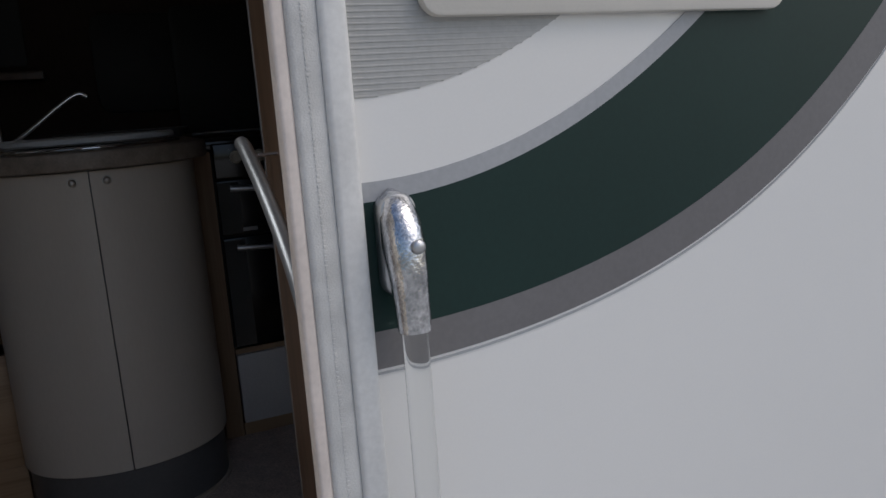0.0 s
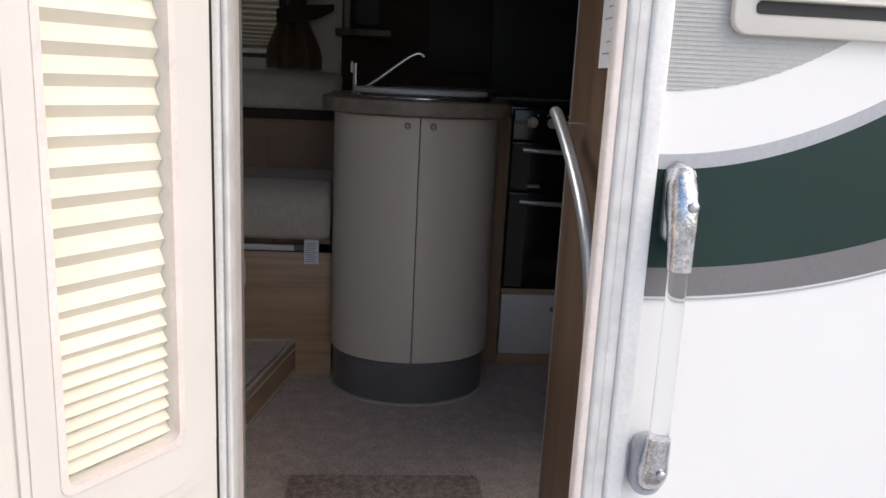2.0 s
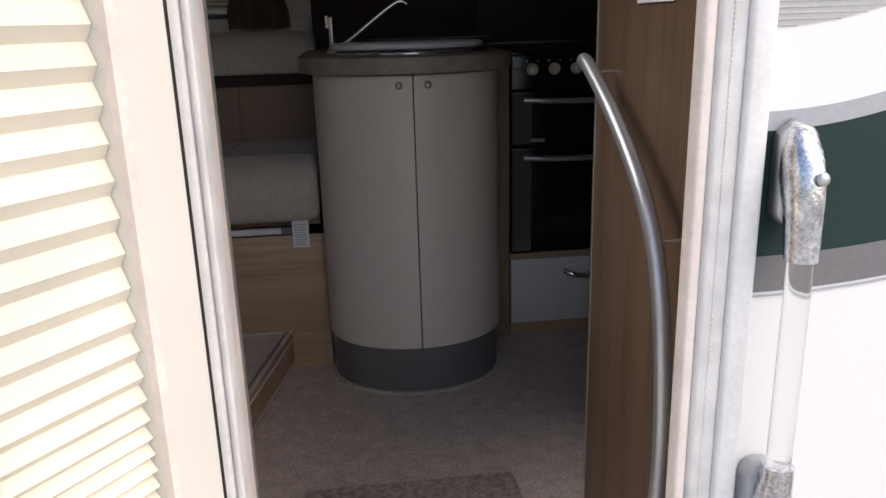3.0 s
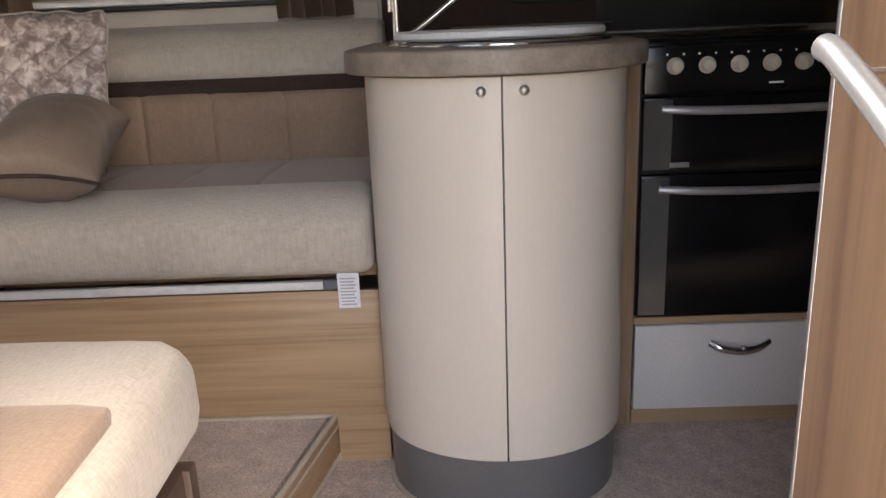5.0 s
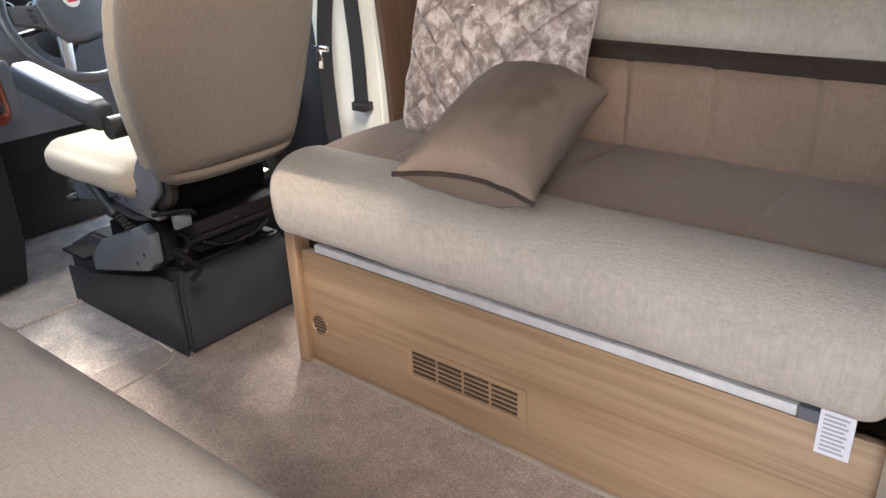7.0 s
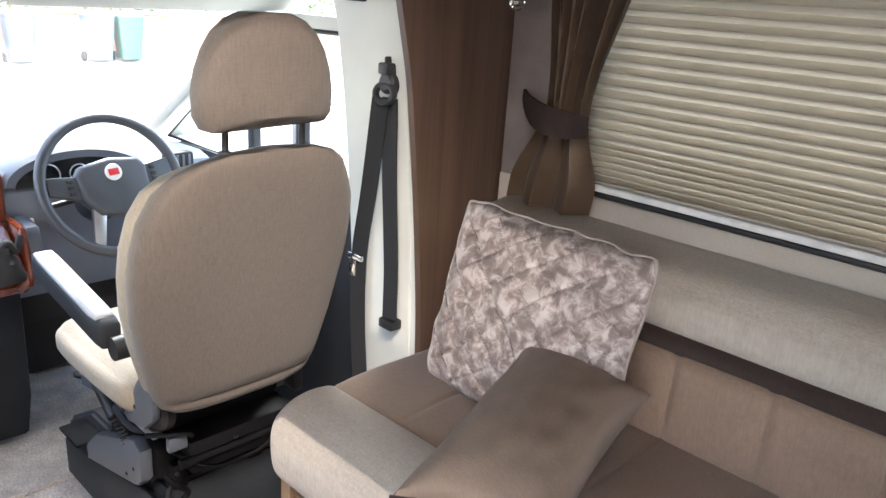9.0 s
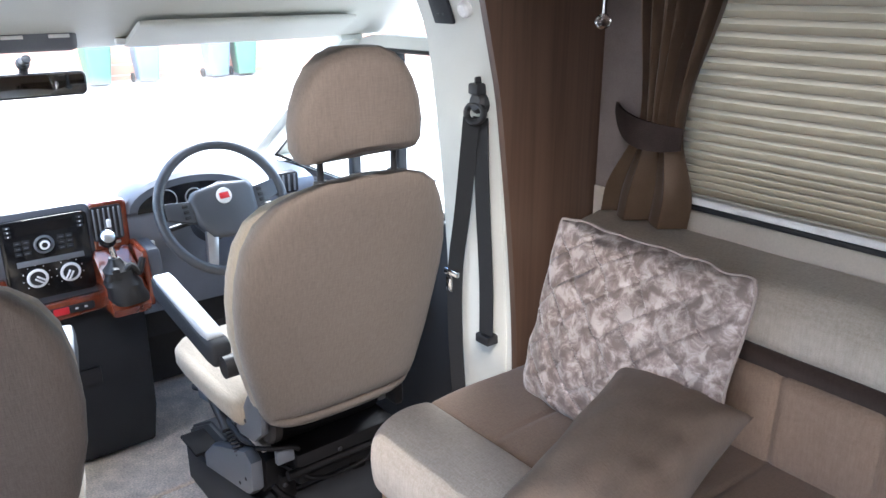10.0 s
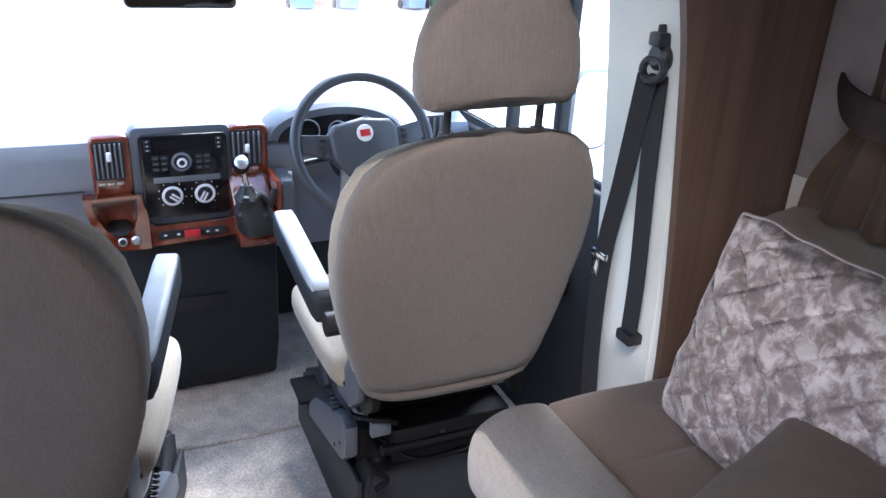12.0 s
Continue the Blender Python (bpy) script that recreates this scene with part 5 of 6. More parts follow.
def curtain(cx_top, cx_tie, cx_low, w_top, w_tie, w_low, z_low, s, name_label):
    """A gathered curtain pulled in by a tieback; s: towards which side the band runs."""
    cur = thing("curtain", (cx_low, 2.80, z_low), name_label, "curtain", "lounge curtains")
    rings = []
    zt = 1.688
    n = 60
    for i in range(34):
        z = 2.04 - (2.04 - z_low) * i / 33
        if z > zt:
            f = (z - zt) / (2.04 - zt)
            f = f * f * (3 - 2 * f)
            c, w, amp = cx_tie + (cx_top - cx_tie) * f, w_tie + (w_top - w_tie) * f, 0.013 + 0.014 * f
        else:
            f = (zt - z) / (zt - z_low)
            e = min(1.0, f * 1.25)
            e = e * e * (3 - 2 * e)
            c, w, amp = cx_tie + (cx_low - cx_tie) * f, w_tie + (w_low - w_tie) * e, 0.010 + 0.006 * e
        ring = []
        for k in range(n):
            t = k / (n - 1)
            fold = math.sin(t * 2 * math.pi * (6.5 if z > zt else 2.4) + 0.6 * math.sin(z * 7) + (1.3 if z > zt else 0.8) * noise.noise(Vector((t * 3, z * 2, s))))
            ring.append((c + (t - 0.5) * w + 0.004 * math.sin(t * 31 + z * 3), 2.795 + amp * fold + 0.012 * (2 * t - 1) ** 2, z + (0.002 * fold if i == 33 else 0)))
        rings.append(ring)
    bm = bmesh.new()
    vs = [[bm.verts.new(p) for p in r] for r in rings]
    for a, b in zip(vs, vs[1:]):
        for k in range(n - 1):
            bm.faces.new((a[k], a[k + 1], b[k + 1], b[k]))
    bmesh.ops.solidify(bm, geom=bm.faces[:], thickness=0.003)
    bmesh.ops.recalc_face_normals(bm, faces=bm.faces)
    part("drape", bm, "curtain", cur)
    band_pts = [(cx_tie - s * dx, y, zt + dz) for dx, y, dz in ((0.064, 2.795, -0.020), (0.03, 2.764, -0.018), (-0.02, 2.758, -0.014), (-0.065, 2.772, -0.006), (-0.108, 2.80, 0.006), (-0.148, 2.835, 0.022))]
    run = through_points(band_pts, 4)
    part("tieback", strap(run, [0.046 + 0.024 * math.sin(math.pi * min(1.0, k / 1.1)) - 0.030 * k * k for k in (i / (len(run) - 1) for i in range(len(run)))], 0.006, (0, 0.05, 1)), "tie_cloth", cur, "dark brown tieback band")
    return cur


curtain(-1.313, -1.343, -1.372, 0.225, 0.115, 0.225, 1.467, -1, "bronze satin curtain held by a dark tieback beside the bulkhead")
curtain(-0.50, -0.47, -0.465, 0.22, 0.105, 0.21, 1.472, 1, "bronze satin curtain held by a dark tieback beside the kitchen")
cry = thing("crystal_pull", (-1.262, 2.5, 1.918), "cut crystal ball hanging from a thin cord", "light pull")
part("ball", dome((-1.262, 2.5, 1.918), (0, 0, 1), 0.014, sides=8), "crystal", cry)
part("cord", tube([(-1.262, 2.5, 1.93), (-1.262, 2.5, 2.05), (-1.262, 2.6, 2.07)], 0.002, 6), "white_plastic", cry)


# ---- cab ----
def cab_seat(cy, s, place):
    """A swivel cab seat facing forward; s = 1: armrest towards lower y."""
    seat = thing("cab_seat", (-1.9, cy, DECK), "beige cloth " + place + " seat with armrest and headrest on a black pedestal", "car seat", "cab seats")

    def yy(v):
        return cy - s * v          # v: metres to the armrest side
    rear = lambda z: -1.655 + (z - 1.17) * 0.25

    def back(dx, depth, widths, e):
        rings = []
        for z, w, inset in widths:
            slim = 0.72 * max(0.0, (z - 1.53) / 0.104) ** 1.5          # the front slopes back to the top edge
            half = max(0.004, (depth / 2 - inset * (0.5 if z > 1.53 else 1.0)) * (1 - slim))
            c = rear(z) - dx - inset * (0.6 if z > 1.53 else 1.0) - half
            rings.append([(x, y, zz) for x, y, zz in superring(c, yy(-0.014 * max(0.0, min(1.0, (1.30 - z) / 0.2))), z, half, w, 40, e)])
        return loft(rings)
    outline = ((1.042, 0.126, 0.020), (1.047, 0.166, 0.010), (1.060, 0.184, 0.004), (1.072, 0.191, 0.005), (1.078, 0.193, 0.009), (1.084, 0.196, 0.003), (1.11, 0.203, 0), (1.155, 0.214, 0), (1.215, 0.228, 0), (1.295, 0.241, 0), (1.375, 0.248, 0), (1.44, 0.246, 0), (1.50, 0.235, 0), (1.55, 0.213, 0), (1.59, 0.184, 0.001), (1.615, 0.146, 0.004), (1.629, 0.098, 0.010), (1.634, 0.03, 0.02))
    part("back_panel", back(0.0, 0.125, outline, 2.9), "seat_cloth", seat, "taupe cloth rear panel with a stitched crease")
    part("backrest", back(0.050, 0.118, [(z - 0.035 * max(0.0, (z - 1.5) / 0.134) ** 2, w - 0.003, i * 1.5) for z, w, i in outline], 3.0), "seat_side_lit", seat, "beige backrest, coloured paler for the light on its side")
    head = ((1.664, 0.114, 0.012), (1.671, 0.126, 0.004), (1.695, 0.137, 0), (1.735, 0.139, 0), (1.775, 0.132, 0), (1.81, 0.118, 0), (1.84, 0.099, 0.002), (1.862, 0.074, 0.008), (1.874, 0.046, 0.016))
    rings = []
    for z, w, inset in head:
        ring = superring(-1.575 - (z - 1.68) * -0.04, cy - 0.010, z, max(0.006, 0.048 - inset), w, 36, 3.6)
        rings.append([(x, y, zz - (0.020 * (1 - (abs(y - cy) / 0.14) ** 2) * -1 if zz < 1.688 else 0)) for x, y, zz in ring])
    part("headrest", loft(rings), "seat_cloth", seat, "beige cloth headrest")
    for dy in (-0.093, 0.073):
        post = part("headrest_post", tube([(-1.575, cy + dy, 1.59), (-1.572, cy + dy, 1.705)], 0.0065, 12), "black_plastic", seat)
        part("collar", tube([(-1.576, cy + dy, 1.612), (-1.576, cy + dy, 1.632)], [0.016, 0.012], 12), "black_plastic", post, "black collar")
    part("seat_cushion", soft_box(-2.28, -1.83, cy - 0.195, cy + 0.195, 0.985, 1.080, 0.045, 0.012, 10, 2, 0.002), "seat_side_lit", seat, "pale beige seat cushion")
    part("cushion_skirt", soft_box(-2.17, -1.82, min(yy(0.150), yy(-0.19)), max(yy(0.150), yy(-0.19)), 0.93, 1.01, 0.03, 0, 6), "soot", seat, "black plastic seat shell")
    out = 0.012 if s > 0 else -0.012
    arm = soft_box(-2.195, -1.835, min(yy(0.180 + out), yy(0.232 + out)), max(yy(0.180 + out), yy(0.232 + out)), 1.172, 1.234, 0.014, 0.001, 7)
    for v in arm.verts:
        v.co.z += (-1.83 - v.co.x) * 0.17
        v.co.y -= s * (-1.83 - v.co.x) * 0.02
    part("armrest", arm, "dash_dark", seat, "dark grey moulded armrest")
    # thin pale layer that carries the light on the armrest's top
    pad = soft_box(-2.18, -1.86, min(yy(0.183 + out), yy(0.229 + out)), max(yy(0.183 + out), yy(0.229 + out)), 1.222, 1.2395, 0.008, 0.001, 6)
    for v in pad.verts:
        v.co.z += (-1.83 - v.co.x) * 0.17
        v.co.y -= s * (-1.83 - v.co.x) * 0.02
    part("armrest_pad", pad, "pad_grey", seat, "armrest top in pale grey for the light on it")
    part("armrest_pivot", tube([(-1.815, yy(0.15), 1.185), (-1.815, yy(0.215 + out), 1.185)], 0.026, 16), "black_plastic", seat)
    rc = disc((-1.805, yy(0.132), 1.035), (0, -s, 0), 0.064, 0.026, 24, 0.008)
    disc((-1.805, yy(0.158), 1.035), (0, -s, 0), 0.010, 0.004, 12, bm=rc)
    part("recliner_cover", rc, "black_plastic", seat, "round black recliner cover")
    def side(name, poly, v0, v1, material, bevel=0.005, lab="", parent=None):
        return part(name, prism(poly, "y", min(yy(v0), yy(v1)), max(yy(v0), yy(v1)), bevel, 2), material, parent or seat, lab)
    sh = side("side_shield", [(-1.799, 1.123), (-1.774, 1.100), (-1.752, 1.060), (-1.759, 1.020), (-1.807, 0.978), (-1.884, 0.963), (-1.957, 0.990), (-1.912, 1.003), (-1.862, 1.037), (-1.830, 1.085)], 0.158, 0.179, "shield_grey", 0.006, "blue-grey recliner shield")
    for x, z in ((-1.842, 1.020), (-1.902, 0.983)):
        part("screw", dome((x, yy(0.179), z), (0, -s, 0), 0.006, squash=0.5), "black_plastic", sh)
    side("side_strip", [(-2.178, 0.995), (-2.006, 1.005), (-1.962, 0.983), (-2.012, 0.960), (-2.174, 0.928)], 0.156, 0.170, "shield_grey", 0.004, "blue-grey cushion side strip")
    mech = box(-2.20, -1.76, min(yy(0.095), yy(-0.19)), max(yy(0.095), yy(-0.19)), 0.845, 0.93, 0.01)
    box(-2.14, -1.80, cy - 0.12, cy - 0.08, 0.79, 0.86, 0.008, bm=mech)
    box(-2.14, -1.80, cy + 0.08, cy + 0.12, 0.79, 0.86, 0.008, bm=mech)
    tube([(-1.762, yy(0.12), 0.885), (-1.762, yy(-0.19), 0.885)], 0.012, 10, mech)
    part("swivel_frame", mech, "soot", seat, "black steel swivel frame")
    for v, x1 in ((0.15, -1.80), (-0.195, -1.83)):
        part("slide_rail", box(-2.24, x1, yy(v) - 0.012, yy(v) + 0.012, 0.945, 0.968, 0.004), "steel", seat, "steel slide rail")
    part("slide_bar", tube(through_points([(-2.26, cy - 0.13, 0.90), (-2.31, cy - 0.12, 0.895), (-2.31, cy + 0.12, 0.895), (-2.26, cy + 0.13, 0.90)], 5), 0.007, 10), "black_plastic", seat)
    part("wiring_loom", tube(through_points([(-1.80, cy - 0.12, 0.90), (-1.745, cy - 0.06, 0.865), (-1.752, cy + 0.03, 0.845), (-1.74, cy + 0.10, 0.87), (-1.79, cy + 0.15, 0.90)], 6), 0.005, 8), "soot", seat, "black wiring loom")
    for v, z in ((0.13, 0.868), (0.145, 0.842), (-0.02, 0.905)):
        part("bolt", dome((-1.758, yy(v), z), (1, 0, 0), 0.006, squash=0.5), "black_plastic", seat)
    lk = tube(through_points([(-1.80, yy(0.175), 0.965), (-1.765, yy(0.15), 0.972), (-1.752, yy(0.11), 0.968), (-1.76, yy(0.09), 0.95)], 5), 0.006, 8)
    part("linkage", lk, "soot", seat, "bent black release linkage")
    lk = tube(through_points([(-1.76, yy(0.16), 0.88), (-1.745, yy(0.14), 0.85), (-1.75, yy(0.11), 0.815), (-1.755, yy(0.135), 0.79)], 5), 0.007, 8)
    part("linkage", lk, "soot", seat, "bent black release linkage")
    part("bracket", box(-1.775, -1.758, min(yy(0.10), yy(0.145)), max(yy(0.10), yy(0.145)), 0.925, 0.962, 0.004), "shield_grey", seat, "grey steel bracket")
    side("side_cover", [(-1.795, DECK), (-1.795, 0.785), (-1.85, 0.785), (-2.20, 0.700), (-2.36, 0.68), (-2.36, DECK)], 0.150, 0.164, "pedestal_grey", 0.006, "dark charcoal side cover")
    bk = soft_box(-1.86, -1.80, min(yy(-0.215), yy(-0.245)), max(yy(-0.215), yy(-0.245)), 0.93, 1.03, 0.012, 0, 4)
    part("belt_buckle", bk, "black_plastic", seat, "black belt buckle")
    lb = side("lever_box", [(-1.852, 0.807), (-1.827, 0.833), (-1.827, 0.910), (-1.862, 0.927), (-2.082, 0.835), (-2.147, 0.775), (-2.147, 0.730), (-1.872, 0.800)], 0.150, 0.184, "shield_grey", 0.010, "blue-grey lever housing")
    side("housing_back", [(-1.847, 0.803), (-1.820, 0.831), (-1.820, 0.907), (-1.862, 0.921), (-2.082, 0.830), (-2.142, 0.775), (-2.142, 0.730)], 0.098, 0.1495, "soot", 0.008, "", lb)
    for x, z in ((-1.862, 0.850), (-1.902, 0.817)):
        part("screw", dome((x, yy(0.184), z), (0, -s, 0), 0.005, squash=0.5), "black_plastic", lb)
    pis = part("gas_strut", tube([(-2.072, yy(0.172), 1.000), (-1.972, yy(0.172), 0.930)], 0.017, 12), "black_plastic", seat, "black strut with a coiled spring")
    part("spring", tube([(-1.982 + 0.085 * t / 60 + 0.008 * math.cos(t * 0.9), yy(0.172) + 0.011 * math.sin(t * 0.9), 0.935 - 0.045 * t / 60 + 0.008 * math.cos(t * 0.9)) for t in range(61)], 0.003, 6), "black_plastic", pis)
    part("release_lever", tube(through_points([(-2.042, yy(0.160), 0.965), (-1.962, yy(0.170), 0.947), (-1.882, yy(0.165), 0.937), (-1.832, yy(0.130), 0.945)], 5), 0.007, 8), "black_plastic", seat)
    if s > 0:
        fl = box(-2.27, -2.15, yy(0.205), yy(0.135), 0.765, 0.775, 0.004)
        part("foot_flap", fl, "soot", seat, "black foot release flap")
    ped = loft([[(-x, yy(v), z) for x, v in ((1.79, 0.147), (2.36, 0.147), (2.36, -0.215), (1.79, -0.215))] for z in (DECK, DECK + 0.17)]
               + [[(-x, yy(v), 0.80) for x, v in ((1.815, 0.125), (2.25, 0.125), (2.25, -0.19), (1.815, -0.19))]])
    bmesh.ops.bevel(ped, geom=ped.edges[:], offset=0.008, segments=2, affect="EDGES")
    part("pedestal", ped, "pedestal_grey", seat, "dark grey plastic pedestal box")
    return seat


cab_seat(2.186, 1, "driver's")
cab_seat(1.428, -1, "passenger").matrix_basis = pose(-1.775, 1.428, DECK, 0, 0, -13)

# B pillar trim and belt
pil_in = through_points([(2.645, 0.50), (2.64, 0.92), (2.628, 1.05), (2.628, 1.11), (2.622, 1.25), (2.603, 1.50), (2.575, 1.75), (2.545, 1.90), (2.48, 2.02), (2.36, 2.12)], 4)


def pillar(name, flip, label):
    f = (lambda y: 3.60 - y) if flip else (lambda y: y)
    poly = [(f(p.x), p.y) for p in pil_in] + [(f(2.36), 2.25), (f(2.84), 2.25), (f(2.84), 0.50)]
    return structure(name, prism(poly, "x", -1.862, BULK - 0.019, 0.012, 3), "cab_trim", label, "pillar")


pillar("pillar_driver", False, "pale grey moulded pillar trim behind the driver's door")
pillar("pillar_passenger", True, "pale grey moulded pillar trim behind the passenger door")
structure("pillar_seam", tube([(-1.625, p.x - 0.001, p.y) for p in pil_in[3:34]], 0.004, 6), "cab_trim", "raised seam on the pillar trim", "trim")
belt = thing("seat_belt", (-1.70, 2.6, 0.85), "black seat belt with a chrome buckle tongue on the pillar", "seat belt")
part("upper_anchor", disc((-1.673, 2.585, 1.722), (0, -1, 0.1), 0.026, 0.03, 18, 0.008), "black_plastic", belt)
part("height_slide", box(-1.677, -1.669, 2.556, 2.59, 1.74, 1.782, 0.003), "black_plastic", belt)
part("slide_button", box(-1.690, -1.656, 2.548, 2.59, 1.742, 1.768, 0.005), "black_plastic", belt)
part("guide_ring", tube([(-1.673 + 0.030 * math.cos(a), 2.557 + 0.004 * math.sin(a), 1.700 + 0.020 * math.sin(a)) for a in [k * math.pi / 12 for k in range(24)]], 0.008, 8, closed=True), "black_plastic", belt)
part("webbing", strap(through_points([(-1.668, 2.570, 1.690), (-1.672, 2.582, 1.50), (-1.676, 2.602, 1.27), (-1.68, 2.608, 1.125)], 5), 0.046, 0.003, (1, 0.1, 0)), "webbing", belt, "rear run of black webbing")
part("webbing", strap(through_points([(-1.680, 2.553, 1.690), (-1.740, 2.578, 1.46), (-1.797, 2.600, 1.26), (-1.80, 2.605, 1.05), (-1.77, 2.60, 0.84)], 5), 0.044, 0.003, (0.9, 0.35, 0)), "webbing", belt, "front run of black webbing")
tg = box(-1.837, -1.781, 2.592, 2.606, 1.250, 1.268, 0.004)
box(-1.830, -1.805, 2.594, 2.601, 1.203, 1.254, 0.003, bm=tg)
part("tongue", tg, "chrome", belt, "chrome buckle tongue")
part("slot_cover", box(-1.705, -1.655, 2.592, 2.630, 1.100, 1.125, 0.004), "black_plastic", belt)
part("lower_anchor", tube(through_points([(-1.77, 2.60, 0.86), (-1.76, 2.61, 0.80), (-1.78, 2.62, 0.74)], 5), 0.014, 10), "black_plastic", belt)
sk = thing("socket", (-1.77, 2.52, 1.89), "black wall socket on the cab trim", "socket")
part("plate", lay(box(-0.035, 0.035, -0.03, 0.03, 0, 0.010, 0.004), (-1.762, 2.535, 1.925), (1, 0, 0), (0, -0.4, 1)), "dash_dark", sk)
part("holes", lay(merge(box(-0.012, -0.006, -0.008, -0.004, 0.010, 0.0112), box(0.006, 0.012, -0.008, -0.004, 0.010, 0.0112)), (-1.762, 2.535, 1.925), (1, 0, 0), (0, -0.4, 1)), "black_plastic", sk)
solo("round_switch", lay(disc((0, 0, 0), (0, 0, 1), 0.018, 0.02, 20, 0.005), (-1.675, 2.535, 1.932), (1, 0, 0), (0, -0.4, 1)), "white_plastic", "round white switch on the cab trim", "switch", (-1.675, 2.535, 1.932))

# cab roof, header, doors, screen
structure("cab_roof", prism([(BULK - 0.019, 2.25), (-1.75, 2.12), (-2.0, 1.99), (-2.20, 1.905), (-2.33, 1.846), (-2.39, 1.836), (-2.42, 1.87), (-1.7, 2.36), (BULK - 0.019, 2.40)], "y", 0.80, 2.80), "cab_trim", "pale grey cab headlining", "ceiling")


def cab_side(flip, name, label):
    f = (lambda y: 3.60 - y) if flip else (lambda y: y)

    def span(a, b):
        return min(f(a), f(b)), max(f(a), f(b))
    d = thing(name, (-2.3, f(2.72), 0.5), label, "car door", kind="structure")
    y0, y1 = span(2.665, 2.78)
    part("door_card", prism([(-1.865, 0.50), (-3.0, 0.50), (-3.0, 1.33), (-2.6, 1.345), (-1.865, 1.355)], "y", y0, y1, 0.015, 3), "dash_dark", d, "dark plastic door card")
    y0, y1 = span(2.685, 2.76)
    part("sill_cap", prism([(-1.865, 1.345), (-2.95, 1.325), (-2.95, 1.35), (-1.865, 1.372)], "y", y0, y1, 0.006), "black_plastic", d)
    part("armrest", soft_box(-2.55, -2.0, *span(2.60, 2.67), 1.04, 1.12, 0.02, 0, 5), "dash_dark", d)
    y0, y1 = span(2.69, 2.75)
    outer = [(-1.862, 1.36), (-1.862, 1.80), (-1.90, 1.845), (-2.30, 1.84), (-2.42, 1.815), (-3.1, 1.36)]
    inner = [(-1.895, 1.365), (-1.895, 1.785), (-1.925, 1.805), (-2.30, 1.80), (-2.40, 1.775), (-3.0, 1.365)]
    part("window_frame", ring_frame(outer, inner, y0, y1), "cab_trim", d, "pale window surround")
    part("rubber_seal", tube([(x, f(2.692), z) for x, z in inner], 0.007, 8, closed=True), "black_rubber", d, "black rubber seal")
    for xb, zt in ((-2.19, 1.80), (-2.45, 1.76)):
        part("quarter_bar", prism(rounded(xb - 0.016, xb + 0.016, min(f(2.688), f(2.722)), max(f(2.688), f(2.722)), 0.006, 3), "z", 1.36, zt), "dash_dark", d, "dark window divider bar")
    g = part("pane", prism([(x, z) for x, z in inner], "y", *span(2.715, 2.719)), "pane", d, "clear window pane")
    g.visible_shadow = False
    mm = thing("door_mirror", (-2.62, f(3.09), 1.30), "tall door mirror in a grey-green housing outside the cab", "wing mirror")
    y0, y1 = span(3.00, 3.18)
    part("housing", prism(rounded(y0, y1, 1.24, 1.52, 0.06), "x", -2.68, -2.60, 0.015, 3), "cab_grey", mm)
    part("glass", prism(rounded(y0 + 0.015, y1 - 0.015, 1.255, 1.505, 0.05), "x", -2.601, -2.597), "mirror", mm, "mirror glass")
    part("arm", tube([(-2.64, f(2.77), 1.27), (-2.64, f(3.02), 1.30)], 0.020, 10), "black_plastic", mm)
    # windscreen pillar
    bmp = strap([(-2.37, f(2.66), 1.845), (-2.60, f(2.67), 1.705), (-3.22, f(2.70), 1.335)], 0.075, 0.05, (0, 1, 0.0))
    part("screen_pillar", bmp, "cab_trim", d, "pale windscreen pillar")


cab_side(False, "driver_door", "driver's cab door with a clear side window")
cab_side(True, "passenger_door", "passenger cab door with a clear side window")
scr = structure("windscreen", strap([(-2.40, 1.80, 1.832), (-3.26, 1.80, 1.325)], 1.86, 0.005, (0, 1, 0)), "pane", "clear sloping windscreen", "window")
scr.visible_shadow = False
structure("cab_nose", prism([(-3.20, 0.42), (-3.30, 0.42), (-3.34, 1.22), (-3.28, 1.325), (-3.22, 1.325)], "y", 0.80, 2.80), "gelcoat", "white front of the cab under the windscreen", "wall")
structure("floor_seam", tube([(-2.335, 1.60, DECK + 0.001), (-2.325, 1.80, DECK + 0.002), (-2.33, 2.05, DECK + 0.001)], 0.007, 8), "carpet_cab_lit", "raised seam across the cab carpet", "trim")
structure("cab_floor_pan", box(-3.3, BULK, 0.80, 2.80, 0.36, 0.40), "dash_dark", "dark floor pan of the cab", "floor")
header = thing("overhead_console", (-2.28, 1.84, 1.83), "grey overhead console with lamps above the windscreen", "console")
part("body", soft_box(-2.335, -2.255, 1.695, 1.870, 1.840, 1.898, 0.014, 0, 6), "cab_grey", header)
for y in (1.735, 1.83):
    part("lamp_lens", box(-2.256, -2.2515, y - 0.022, y + 0.022, 1.870, 1.878, 0.001), "white_plastic", header, "small pale lamp lens")
for ya, yb in ((1.98, 2.56), (1.04, 1.66)):
    sv = thing("sun_visor", (-2.25, (ya + yb) / 2, 1.86), "pale folded sun visor above the windscreen", "sun visor", "sun visors")
    part("flap", lay(soft_box(-(yb - ya) / 2, (yb - ya) / 2, -0.075, 0.075, -0.009, 0.009, 0.009, 0, 6), (-2.235, (ya + yb) / 2, 1.872), (0, 1, 0), (1, 0, 0.42)), "cab_trim", sv)
    part("clip", box(-2.30, -2.285, ya - 0.02, ya + 0.02, 1.846, 1.862, 0.003), "white_plastic", sv)
rv = thing("rear_view_mirror", (-2.51, 1.80, 1.73), "dark rear-view mirror on a short stem", "mirror")
part("housing", prism(rounded(1.676, 1.934, 1.711, 1.774, 0.016), "x", -2.525, -2.500, 0.005), "black_plastic", rv)
